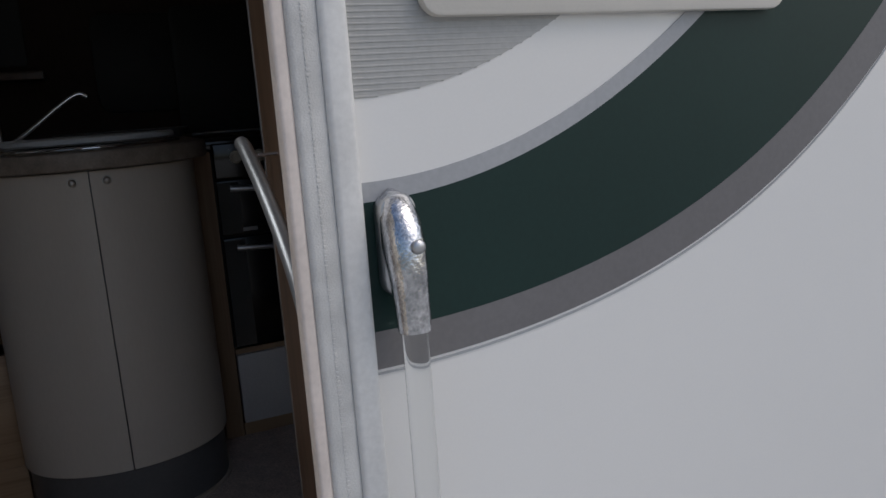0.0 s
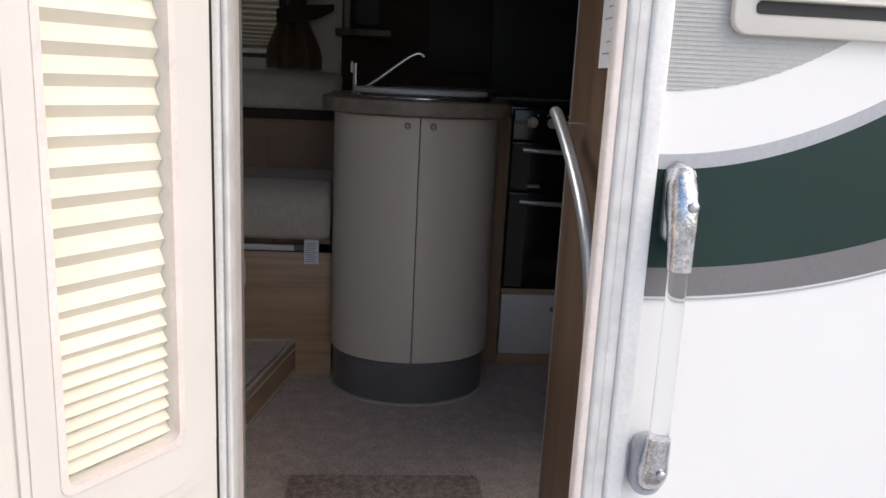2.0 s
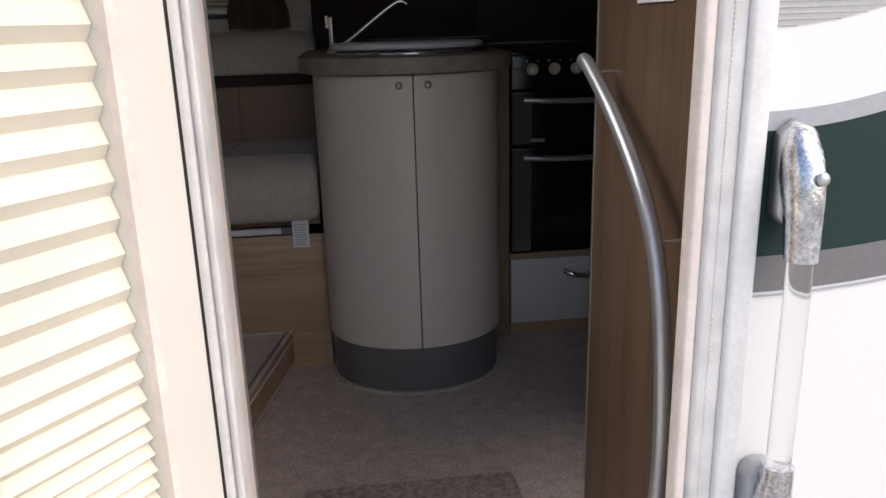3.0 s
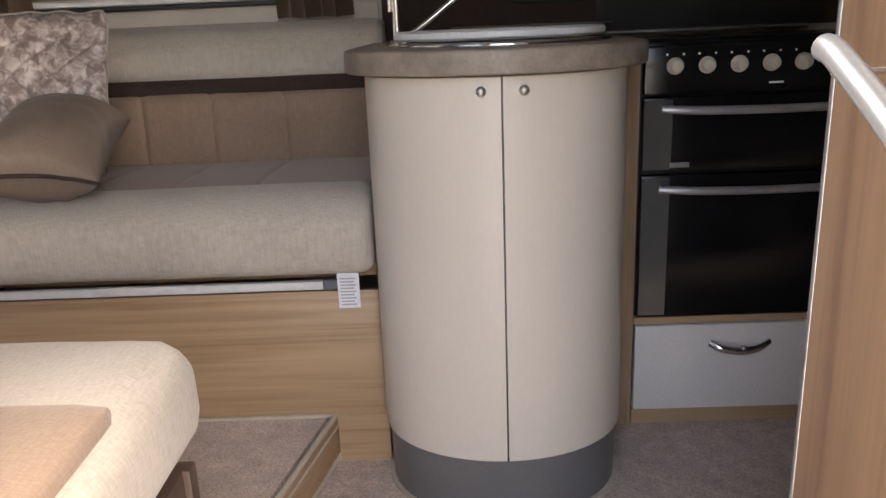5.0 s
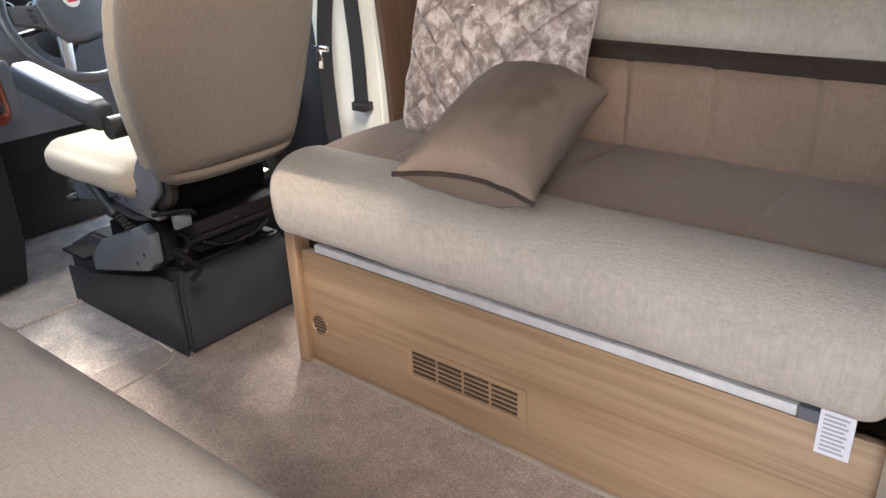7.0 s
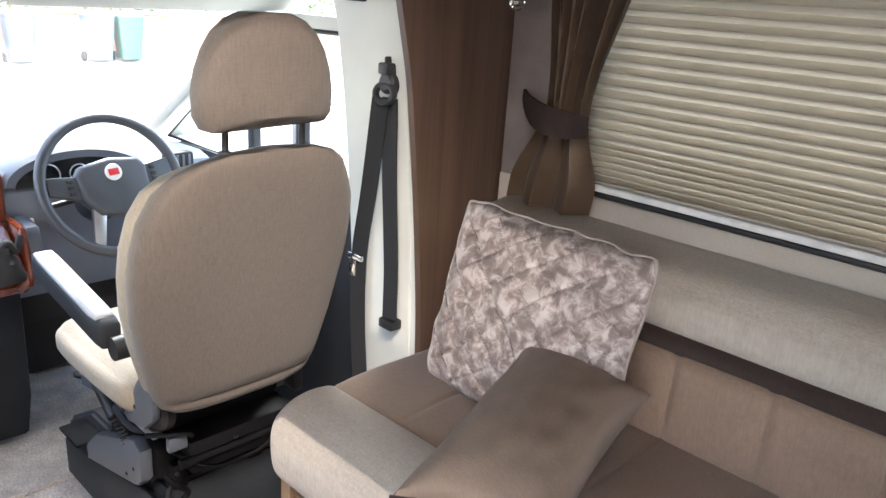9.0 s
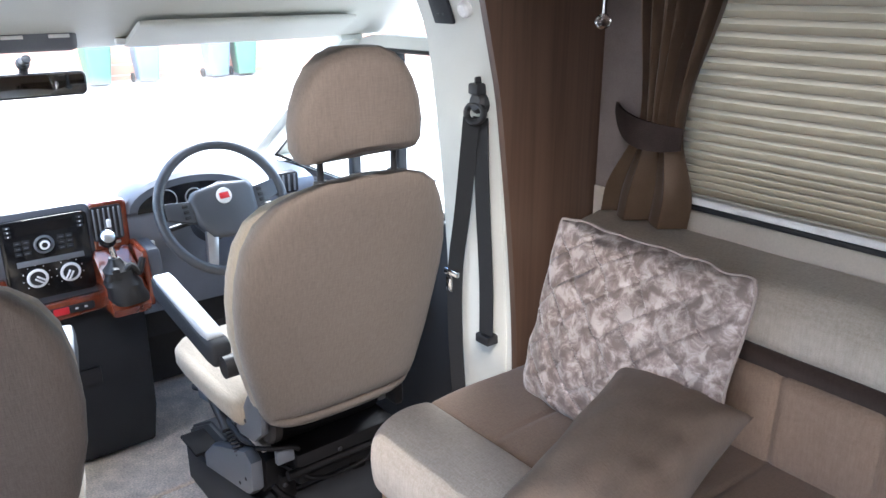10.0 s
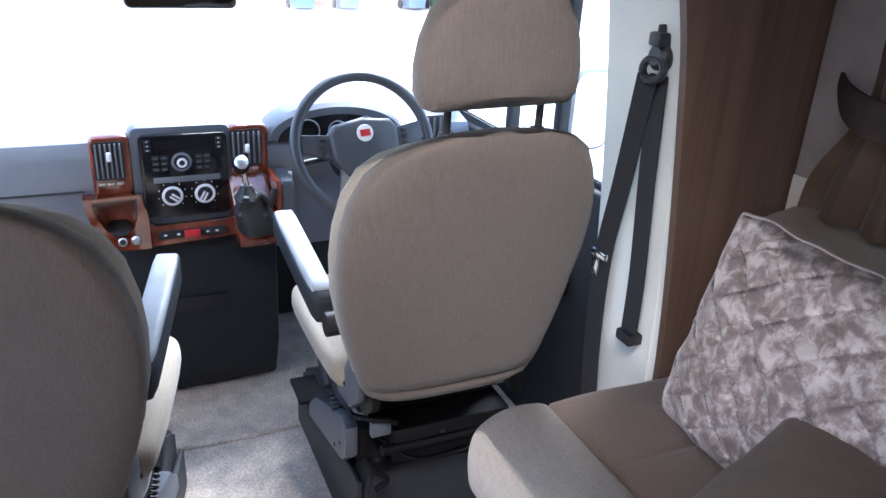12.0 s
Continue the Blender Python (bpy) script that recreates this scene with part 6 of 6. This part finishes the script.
part("glass", prism(rounded(1.682, 1.928, 1.717, 1.768, 0.012), "x", -2.5005, -2.4985), "mirror", rv, "mirror glass")
st = tube([(-2.512, 1.792, 1.77), (-2.505, 1.792, 1.80), (-2.45, 1.792, 1.812)], 0.011, 10)
dome((-2.505, 1.792, 1.797), (0, 0, 1), 0.017, st)
part("stem", st, "black_plastic", rv)

# dashboard
dash = thing("dashboard", (-2.9, 1.8, 0.9), "charcoal dashboard with burr walnut trim", "dashboard")
prof = [(-2.655, 0.985), (-2.640, 1.15), (-2.635, 1.20), (-2.615, 1.31), (-2.635, 1.345), (-2.70, 1.362), (-2.90, 1.358), (-3.21, 1.335), (-3.21, 0.95)]
part("body", prism(prof, "y", 0.83, 2.70, 0.012, 2), "dash_sheen", dash, "grey dashboard moulding")
part("lower_body", prism([(-2.68, 0.985), (-3.18, 0.985), (-3.18, 0.86), (-2.75, 0.86)], "y", 0.85, 1.58, 0.01), "dash_dark", dash)
part("lower_body", prism([(-2.68, 0.985), (-3.18, 0.985), (-3.18, 0.86), (-2.75, 0.86)], "y", 2.09, 2.69, 0.01), "dash_dark", dash)
part("centre_panel", prism([(-2.640, 1.05), (-2.655, 0.66), (-2.72, 0.505), (-3.15, 0.505), (-3.15, 1.05)], "y", 1.575, 2.085, 0.012), "dash_dark", dash, "dark lower centre panel")
part("pocket", box(-2.652, -2.638, 1.70, 1.93, 0.80, 0.86, 0.004), "black_plastic", dash)
part("footwell", box(-3.19, -3.12, 0.83, 2.70, 0.50, 0.95), "black_plastic", dash, "black footwell lining")
part("glovebox_line", tube([(-2.632, 0.90, 1.215), (-2.630, 1.58, 1.215)], 0.003, 6), "black_plastic", dash)
# radio stack, vents and walnut trim
part("stack_surround", prism(rounded(1.700, 1.962, 1.108, 1.388, 0.024), "x", -2.66, -2.600, 0.010, 2), "dash_blue", dash, "blue-grey stack surround")
stack = part("radio_panel", prism(rounded(1.722, 1.948, 1.136, 1.368, 0.016), "x", -2.61, -2.588, 0.005), "gloss_black", dash, "gloss black radio and heater panel")
part("display", box(-2.5885, -2.5868, 1.762, 1.908, 1.326, 1.354), "black_glass", stack)
for y in (1.744, 1.926):
    for z in (1.352, 1.340, 1.328):
        part("button", box(-2.589, -2.585, y - 0.008, y + 0.008, z - 0.004, z + 0.004, 0.0015), "dash_dark", stack)
        part("button_mark", box(-2.5855, -2.5845, y - 0.002, y + 0.002, z - 0.0015, z + 0.0015), "paper", stack)
for y in (1.762, 1.783, 1.872, 1.893):
    for z in (1.305, 1.290, 1.274):
        part("button", box(-2.589, -2.5855, y - 0.009, y + 0.009, z - 0.006, z + 0.006, 0.0015), "dash_dark", stack)
        part("button_mark", box(-2.5860, -2.5850, y - 0.005, y + 0.005, z - 0.001, z + 0.001), "cab_grey", stack)
part("slot_lid", box(-2.5885, -2.5855, 1.752, 1.925, 1.236, 1.252, 0.001), "cab_grey", stack, "grey glossy disc slot lid")


def ring(y, z, r, t, x, mtl, parent, lab=""):
    return part("ring", tube([(x, y + r * math.cos(a), z + r * math.sin(a)) for a in [k * math.pi / 14 for k in range(28)]], t, 8, closed=True), mtl, parent, lab)


ring(1.827, 1.292, 0.0225, 0.0040, -2.585, "cab_grey", stack, "grey control ring")
ring(1.827, 1.292, 0.0105, 0.0030, -2.575, "paper", stack, "pale inner ring")
kn = part("volume_knob", disc((-2.588, 1.827, 1.292), (1, 0, 0), 0.015, 0.012, 20, 0.003), "black_plastic", stack)
for y, c, d in ((1.796, 0.8, -0.6), (1.881, -0.5, -0.86)):
    ring(y, 1.200, 0.0235, 0.0042, -2.580, "paper", stack, "white dial ring")
    dk = part("heater_dial", disc((-2.588, y, 1.200), (1, 0, 0), 0.024, 0.010, 24, 0.003), "black_plastic", stack, "dark heater dial")
    for o in (-0.0045, 0.0045):
        part("pointer", lay(box(-0.006, 0.021, -0.0022, 0.0022, 0, 0.008, 0.001), (-2.579, y - d * o, 1.200 + c * o), (0, c, d), (0, -d, c)), "paper", dk, "white pointer bar")
    for k in range(9):
        a = math.pi * (1.25 - 1.5 * k / 8)
        part("scale_mark", box(-2.5885, -2.5868, y + 0.036 * math.cos(a) - 0.0013, y + 0.036 * math.cos(a) + 0.0013, 1.2 + 0.036 * math.sin(a) - 0.0013, 1.2 + 0.036 * math.sin(a) + 0.0013), "paper", stack)
for ya, yb, za, zb, ma, mb, mz in ((1.604, 1.705, 1.206, 1.368, 1.611, 1.686, 1.252), (1.955, 2.062, 1.232, 1.380, 1.958, 2.044, 1.266)):
    v = part("vent_surround", prism(rounded(ya, yb, za, zb, 0.016), "x", -2.655, -2.600, 0.010, 3), "burr", dash, "burr walnut vent surround")
    part("vent_mouth", prism(rounded(ma, mb, mz, zb - 0.012, 0.008), "x", -2.602, -2.5965), "black_plastic", v, "black vent mouth")
    for k in range(6):
        y = ma + 0.008 + k * (mb - ma - 0.016) / 5
        part("vane", box(-2.599, -2.590, y - 0.0022, y + 0.0022, mz + 0.006, zb - 0.018, 0.0008), "cab_grey", v)
    part("vent_tab", box(-2.591, -2.580, (ma + mb) / 2 - 0.005, (ma + mb) / 2 + 0.007, 1.306, 1.330, 0.003), "paper", v, "small pale vent tab")
    for k in (-1, 0, 1):
        part("trim_button", box(-2.601, -2.596, (ma + mb) / 2 + k * 0.022 - 0.009, (ma + mb) / 2 + k * 0.022 + 0.009, mz - 0.014, mz - 0.006, 0.001), "steel", v)
band_line = [(1.728, 1.053), (1.823, 1.057), (1.964, 1.067), (2.062, 1.074), (2.074, 1.09), (2.072, 1.118), (1.965, 1.114), (1.945, 1.120), (1.842, 1.116), (1.745, 1.114), (1.733, 1.128), (1.728, 1.15)]
part("switch_trim", prism(band_line, "x", -2.645, -2.582, 0.007, 3), "burr", dash, "burr walnut switch trim")
sp = part("switch_strip", prism(rounded(1.750, 1.930, 1.076, 1.100, 0.008), "x", -2.584, -2.578, 0.002), "dash_dark", dash)
part("hazard_button", box(-2.580, -2.574, 1.818, 1.860, 1.077, 1.099, 0.003), "red", sp, "red hazard button")
for y in (1.768, 1.802, 1.880, 1.905):
    part("button_mark", box(-2.5785, -2.5765, y - 0.004, y + 0.004, 1.086, 1.091), "paper", sp)
cup = part("cup_tray", ring_frame([(1.574, 1.205), (1.577, 1.175), (1.586, 1.140), (1.602, 1.098), (1.622, 1.074), (1.652, 1.061), (1.700, 1.058), (1.7295, 1.058), (1.7295, 1.150), (1.722, 1.180), (1.716, 1.210), (1.640, 1.208)],
                                  [(1.592, 1.198), (1.595, 1.178), (1.603, 1.152), (1.614, 1.128), (1.628, 1.110), (1.650, 1.104), (1.676, 1.106), (1.692, 1.118), (1.701, 1.145), (1.704, 1.172), (1.704, 1.199), (1.645, 1.199)], 0, 0.052), "burr", dash, "burr walnut cup tray")
for v in cup.data.vertices:
    o = ORIGIN[cup.name]
    x, y, z = v.co.x + o.x, v.co.y + o.y, v.co.z + o.z
    v.co = Vector((-2.634 + y + (0.012 if z < 1.09 and y > 0.02 else 0), x, z)) - o
part("tray_back", box(-2.644, -2.630, 1.585, 1.712, 1.095, 1.204), "burr", dash, "burr walnut back of the tray")
part("cup_well", disc((-2.606, 1.655, 1.112), (0.45, 0, 1), 0.033, 0.005, 24), "black_plastic", dash, "dark cup well")
part("lighter", disc((-2.578, 1.658, 1.082), (1, 0, 0.2), 0.012, 0.007, 16, 0.002), "steel", dash, "steel rimmed socket")
part("socket_hole", disc((-2.571, 1.658, 1.0835), (1, 0, 0.2), 0.008, 0.001, 16), "black_plastic", dash)
part("lighter", disc((-2.578, 1.692, 1.083), (1, 0, 0.2), 0.013, 0.012, 16, 0.004), "steel", dash, "silver lighter knob")
# instrument pod
pod = []
for x, grow in ((-2.60, 0.0), (-2.615, 0.012), (-2.72, 0.010), (-2.80, -0.02)):
    pod.append([(x, 2.262 + (0.195 + grow) * math.cos(a), 1.33 + (0.088 + grow) * math.sin(a)) for a in [math.pi * k / 20 for k in range(21)]])
part("instrument_hood", loft(pod), "dash_blue", dash, "blue-grey instrument hood")
cl = part("instrument_glass", prism([(2.262 + 0.172 * math.cos(math.pi * k / 20), 1.325 + 0.072 * math.sin(math.pi * k / 20)) for k in range(21)], "x", -2.600, -2.597), "black_glass", dash, "dark instrument glass")
for y, r in ((2.175, 0.034), (2.262, 0.026), (2.345, 0.034)):
    ring(y, 1.352, r, 0.002, -2.596, "steel", cl)
part("stalk_switch", box(-2.60, -2.585, 2.085, 2.125, 1.215, 1.240, 0.004), "white_plastic", dash)
for y in (2.098, 2.115):
    part("button", disc((-2.585, y, 1.228), (1, 0, 0), 0.006, 0.003, 12), "cab_grey", dash)
side = part("side_vent", prism(rounded(2.53, 2.625, 1.305, 1.378, 0.012), "x", -2.64, -2.605, 0.006), "black_plastic", dash, "black side vent")
for k in range(4):
    part("vane", box(-2.606, -2.600, 2.545 + k * 0.020, 2.551 + k * 0.020, 1.314, 1.370), "cab_grey", side)

gear = thing("gear_lever", (-2.52, 2.0, 1.10), "gear lever with a chrome-topped knob and black gaiter", "gear lever")
part("console", prism([(-2.60, 1.07), (-2.455, 1.08), (-2.44, 1.105), (-2.47, 1.15), (-2.60, 1.24)], "y", 1.945, 2.055, 0.012), "burr", gear, "burr walnut lever console")
rings = []
for k, (z, r) in enumerate(((1.118, 0.050), (1.135, 0.054), (1.155, 0.048), (1.175, 0.050), (1.195, 0.038), (1.215, 0.040), (1.235, 0.022), (1.25, 0.014))):
    rings.append([(x + 0.004 * math.sin(5 * i + k), y, zz) for i, (x, y, zz) in enumerate(superring(-2.475, 2.005 - (z - 1.1) * 0.2, z, r, r, 20, 2.6))])
part("gaiter", loft(rings), "boot_leather", gear, "black leather gaiter")
part("stick", tube([(-2.475, 1.982, 1.22), (-2.470, 1.968, 1.295)], 0.008, 12), "chrome", gear)
kb = dome((-2.468, 1.964, 1.310), (0, 0, 1), 0.024, squash=1.1)
part("knob", kb, "gloss_black", gear, "round dark knob")
part("knob_cap", dome((-2.453, 1.963, 1.320), (0.75, 0, 0.65), 0.0185, squash=0.45), "steel", gear, "pale knob cap")
part("walnut_trim", prism([(-2.60, 1.075), (-2.475, 1.085), (-2.470, 1.12), (-2.490, 1.225), (-2.50, 1.245), (-2.60, 1.255)], "y", 2.056, 2.073, 0.006, 3), "burr", gear, "burr walnut edge trim")
part("side_panel", prism([(-2.60, 1.075), (-2.485, 1.085), (-2.482, 1.12), (-2.500, 1.225), (-2.51, 1.240), (-2.60, 1.250)], "y", 2.074, 2.112, 0.008, 3), "dash_blue", gear, "blue-grey side panel")
part("boot_ridge", tube(through_points([(-2.455, 1.950, 1.19), (-2.448, 1.965, 1.222), (-2.452, 1.985, 1.205), (-2.448, 2.01, 1.228), (-2.455, 2.03, 1.20), (-2.47, 2.05, 1.235)], 5), 0.010, 8), "boot_leather", gear, "folded leather edge")

# the dash and lever sit a little towards the passenger side
for ob in (dash, gear):
    ob.location += Vector((0, -0.047, 0.014))

# steering wheel, seen against the light
wheel = thing("steering_wheel", (-2.42, 2.240, 1.37), "black steering wheel with a charcoal hub and red badge", "steering wheel")
WT_ = Matrix.Translation((-2.425, 2.240, 1.366)) @ Matrix.Rotation(radians(-24), 4, "Y") @ Matrix.Rotation(radians(4), 4, "X")


def wpart(name, bm, material, parent=wheel, lab=""):
    return part(name, moved(bm, WT_), material, parent, lab)


wpart("rim", tube([(0, 0.188 * math.cos(a), 0.188 * math.sin(a)) for a in [k * math.pi / 30 for k in range(60)]], 0.0150, 12, closed=True), "wheel_grey", lab="dark grey leather rim")
hub = wpart("hub", prism([(-0.098, 0.038), (-0.08, 0.062), (0.0, 0.074), (0.08, 0.062), (0.098, 0.038), (0.094, -0.03), (0.06, -0.078), (0.0, -0.088), (-0.06, -0.078), (-0.094, -0.03)], "x", -0.03, 0.022, 0.014, 3), "wheel_hub", lab="charcoal airbag hub")
bd = disc((0.0225, 0, 0.030), (1, 0, 0), 0.023, 0.005, 24, 0.0015)
wpart("badge_ring", bd, "white_plastic", hub, "chrome badge ring")
wpart("badge", box(0.0272, 0.0288, -0.014, 0.014, 0.021, 0.039, 0.002), "red", hub, "plain red badge")
for sgn in (-1, 1):
    sp = wpart("spoke", prism([(sgn * 0.07, 0.035), (sgn * 0.170, 0.048), (sgn * 0.174, 0.0), (sgn * 0.078, -0.035)], "x", -0.014, 0.010, 0.005), "wheel_grey", lab="dark side spoke")
    for k in range(3):
        wpart("spoke_button", box(0.009, 0.014, sgn * 0.115 - 0.008, sgn * 0.115 + 0.008, -0.012 + k * 0.017, -0.001 + k * 0.017, 0.002), "black_plastic", sp)
    wpart("lower_spoke", prism([(sgn * 0.04, -0.06), (sgn * 0.075, -0.05), (sgn * 0.10, -0.155), (sgn * 0.075, -0.168)], "x", -0.012, 0.008, 0.004), "steel", lab="silver lower spoke")
wpart("column", tube([(-0.16, 0, -0.02), (-0.02, 0, 0)], [0.06, 0.05], 20), "dash_dark", lab="steering column shroud")
for sgn in (-1, 1):
    wpart("stalk", tube([(-0.05, sgn * 0.04, -0.01), (-0.045, sgn * 0.165, -0.02)], 0.008, 10), "black_plastic", lab="black control stalk")

# ---- outside ----
structure("ground", box(-400, 400, -400, 400, -0.3, 0.0), "concrete", "pale concrete drive and ground round the van", "ground")


def brick_material():
    m, t, n, l, p = nodes_of("red_brickwork")
    tc = n.new("ShaderNodeTexCoord")
    mp = n.new("ShaderNodeMapping")
    mp.inputs["Rotation"].default_value = (radians(90), 0, radians(90))
    br = n.new("ShaderNodeTexBrick")
    br.inputs["Scale"].default_value = 1.0
    br.inputs["Brick Width"].default_value, br.inputs["Row Height"].default_value, br.inputs["Mortar Size"].default_value = 0.225, 0.075, 0.01
    br.inputs["Color1"].default_value, br.inputs["Color2"].default_value, br.inputs["Mortar"].default_value = (0.42, 0.22, 0.16, 1), (0.34, 0.18, 0.13, 1), (0.46, 0.43, 0.38, 1)
    l.new(tc.outputs["Object"], mp.inputs["Vector"])
    l.new(mp.outputs["Vector"], br.inputs["Vector"])
    l.new(br.outputs["Color"], p.inputs["Base Color"])
    p.inputs["Roughness"].default_value = 0.9
    return m


M["brickwork"] = brick_material()
gw = thing("garden_wall", (-18, 11, 0), "low red brick garden wall with a stone coping", "garden wall")
part("brickwork", box(-18.2, -17.98, 2.0, 24.0, 0, 0.95), "brickwork", gw)
part("coping", box(-18.25, -17.93, 2.0, 24.0, 0.95, 1.01, 0.01), "mortar", gw, "pale coping")


def wheelie_bin(x, y, material, label, turn):
    b = thing("wheelie_bin", (0, 0, 0), label, "wheelie bin", "bins by the wall")
    part("body", loft([superring(0, 0, 0.06, 0.21, 0.20, 24, 8), superring(0, 0, 0.5, 0.25, 0.245, 24, 8), superring(0, 0, 0.92, 0.285, 0.28, 24, 8)]), material, b)
    part("lid", loft([superring(-0.01, 0, 0.925, 0.30, 0.29, 24, 8), superring(-0.01, 0, 0.96, 0.30, 0.29, 24, 8), superring(-0.02, 0, 1.0, 0.24, 0.24, 24, 8)]), material, b)
    part("handle", tube([(-0.33, -0.2, 0.95), (-0.33, 0.2, 0.95)], 0.016, 8), material, b)
    for s in (-1, 1):
        part("wheel", disc((-0.22, s * 0.22, 0.10), (0, s, 0), 0.10, 0.05, 18, 0.01), "black_rubber", b, "black wheel")
    b.matrix_basis = pose(x, y, 0, 0, 0, turn)
    return b


for y, mtl, lab, turn in ((5.75, "bin_green", "green plastic wheelie bin on the drive", 4), (6.75, "bin_blue", "grey-blue plastic wheelie bin on the drive", -3), (8.3, "bin_blue", "grey-blue plastic wheelie bin on the drive", 2), (8.95, "bin_green", "green plastic wheelie bin on the drive", -5)):
    wheelie_bin(-17.3, y, mtl, lab, turn)


def hedge(name, x0, x1, y0, y1, z0, z1, count, seed):
    """A hedge of many small leaf cards with an uneven outline."""
    rnd = random.Random(seed)
    bm = bmesh.new()
    for _ in range(count):
        y = rnd.uniform(y0, y1)
        topz = z1 * (0.82 + 0.22 * noise.noise(Vector((y * 0.8, seed, 0))))
        p = Vector((rnd.uniform(x0, x1) + 0.25 * noise.noise(Vector((y, 3, seed))), y, z0 + (topz - z0) * rnd.random() ** 0.7))
        a = Vector((rnd.gauss(0, 1), rnd.gauss(0, 1), rnd.gauss(0, 1))).normalized() * rnd.uniform(0.05, 0.10)
        b = a.cross(Vector((rnd.gauss(0, 1), rnd.gauss(0, 1), rnd.gauss(0, 1)))).normalized() * 0.04
        bm.faces.new([bm.verts.new(q) for q in (p - a, p + b, p + a, p - b)])
    ob = part(name, bm, "leaf")
    return tagged(ob, "loose green garden hedge behind the brick wall", "hedge", kind="stuff")


hedge("hedge", -20.0, -18.4, 2.0, 24.0, 0.5, 2.6, 9000, 3)
house = thing("brick_house", (-30, 4, 0), "red brick house across the road", "house")
part("wall", box(-36, -29, -8, 14, 0, 5.4), "brickwork", house)
part("roof", prism([(-36.5, 5.4), (-28.6, 5.4), (-32.5, 8.4)], "y", -8.3, 14.3), "grey_dark", house, "grey tiled roof")
for y in (-5, -1, 3, 7, 11):
    for z in (1.0, 3.6):
        w = part("window", box(-29.02, -28.95, y - 0.7, y + 0.7, z, z + 1.2), "frame_white", house, "white framed window")
        part("pane", box(-28.955, -28.94, y - 0.62, y + 0.62, z + 0.08, z + 1.12), "black_glass", w)

M["car_red"] = mat("red_car_paint", (0.45, 0.02, 0.02), 0.25, var=0.05, bump=0.0, coat=0.6)
car = thing("parked_car", (0, 0, 0), "red hatchback parked on the road", "car")
prof = [(-2.0, 0.35), (-2.05, 0.75), (-1.75, 0.98), (-0.95, 1.05), (-0.35, 1.42), (1.1, 1.46), (1.75, 1.08), (2.0, 0.95), (2.02, 0.4)]
part("body", moved(prism(prof, "y", -0.82, 0.82, 0.06, 3), Matrix.Identity(4)), "car_red", car)
for s in (-1, 1):
    part("side_window", prism([(-0.85, 1.06), (-0.32, 1.36), (1.0, 1.40), (1.45, 1.10)], "y", s * 0.822 - 0.004, s * 0.822 + 0.004), "black_glass", car, "dark side window")
    for x in (-1.3, 1.3):
        wh = part("wheel", disc((x, s * 0.70, 0.31), (0, s, 0), 0.31, 0.15, 28, 0.03), "black_rubber", car, "black tyre")
        part("rim", disc((x, s * 0.845, 0.31), (0, s, 0), 0.20, 0.012, 24, 0.004), "steel", wh, "silver rim")
car.matrix_basis = pose(-19.0, 19.5, 0, 0, 0, 55)
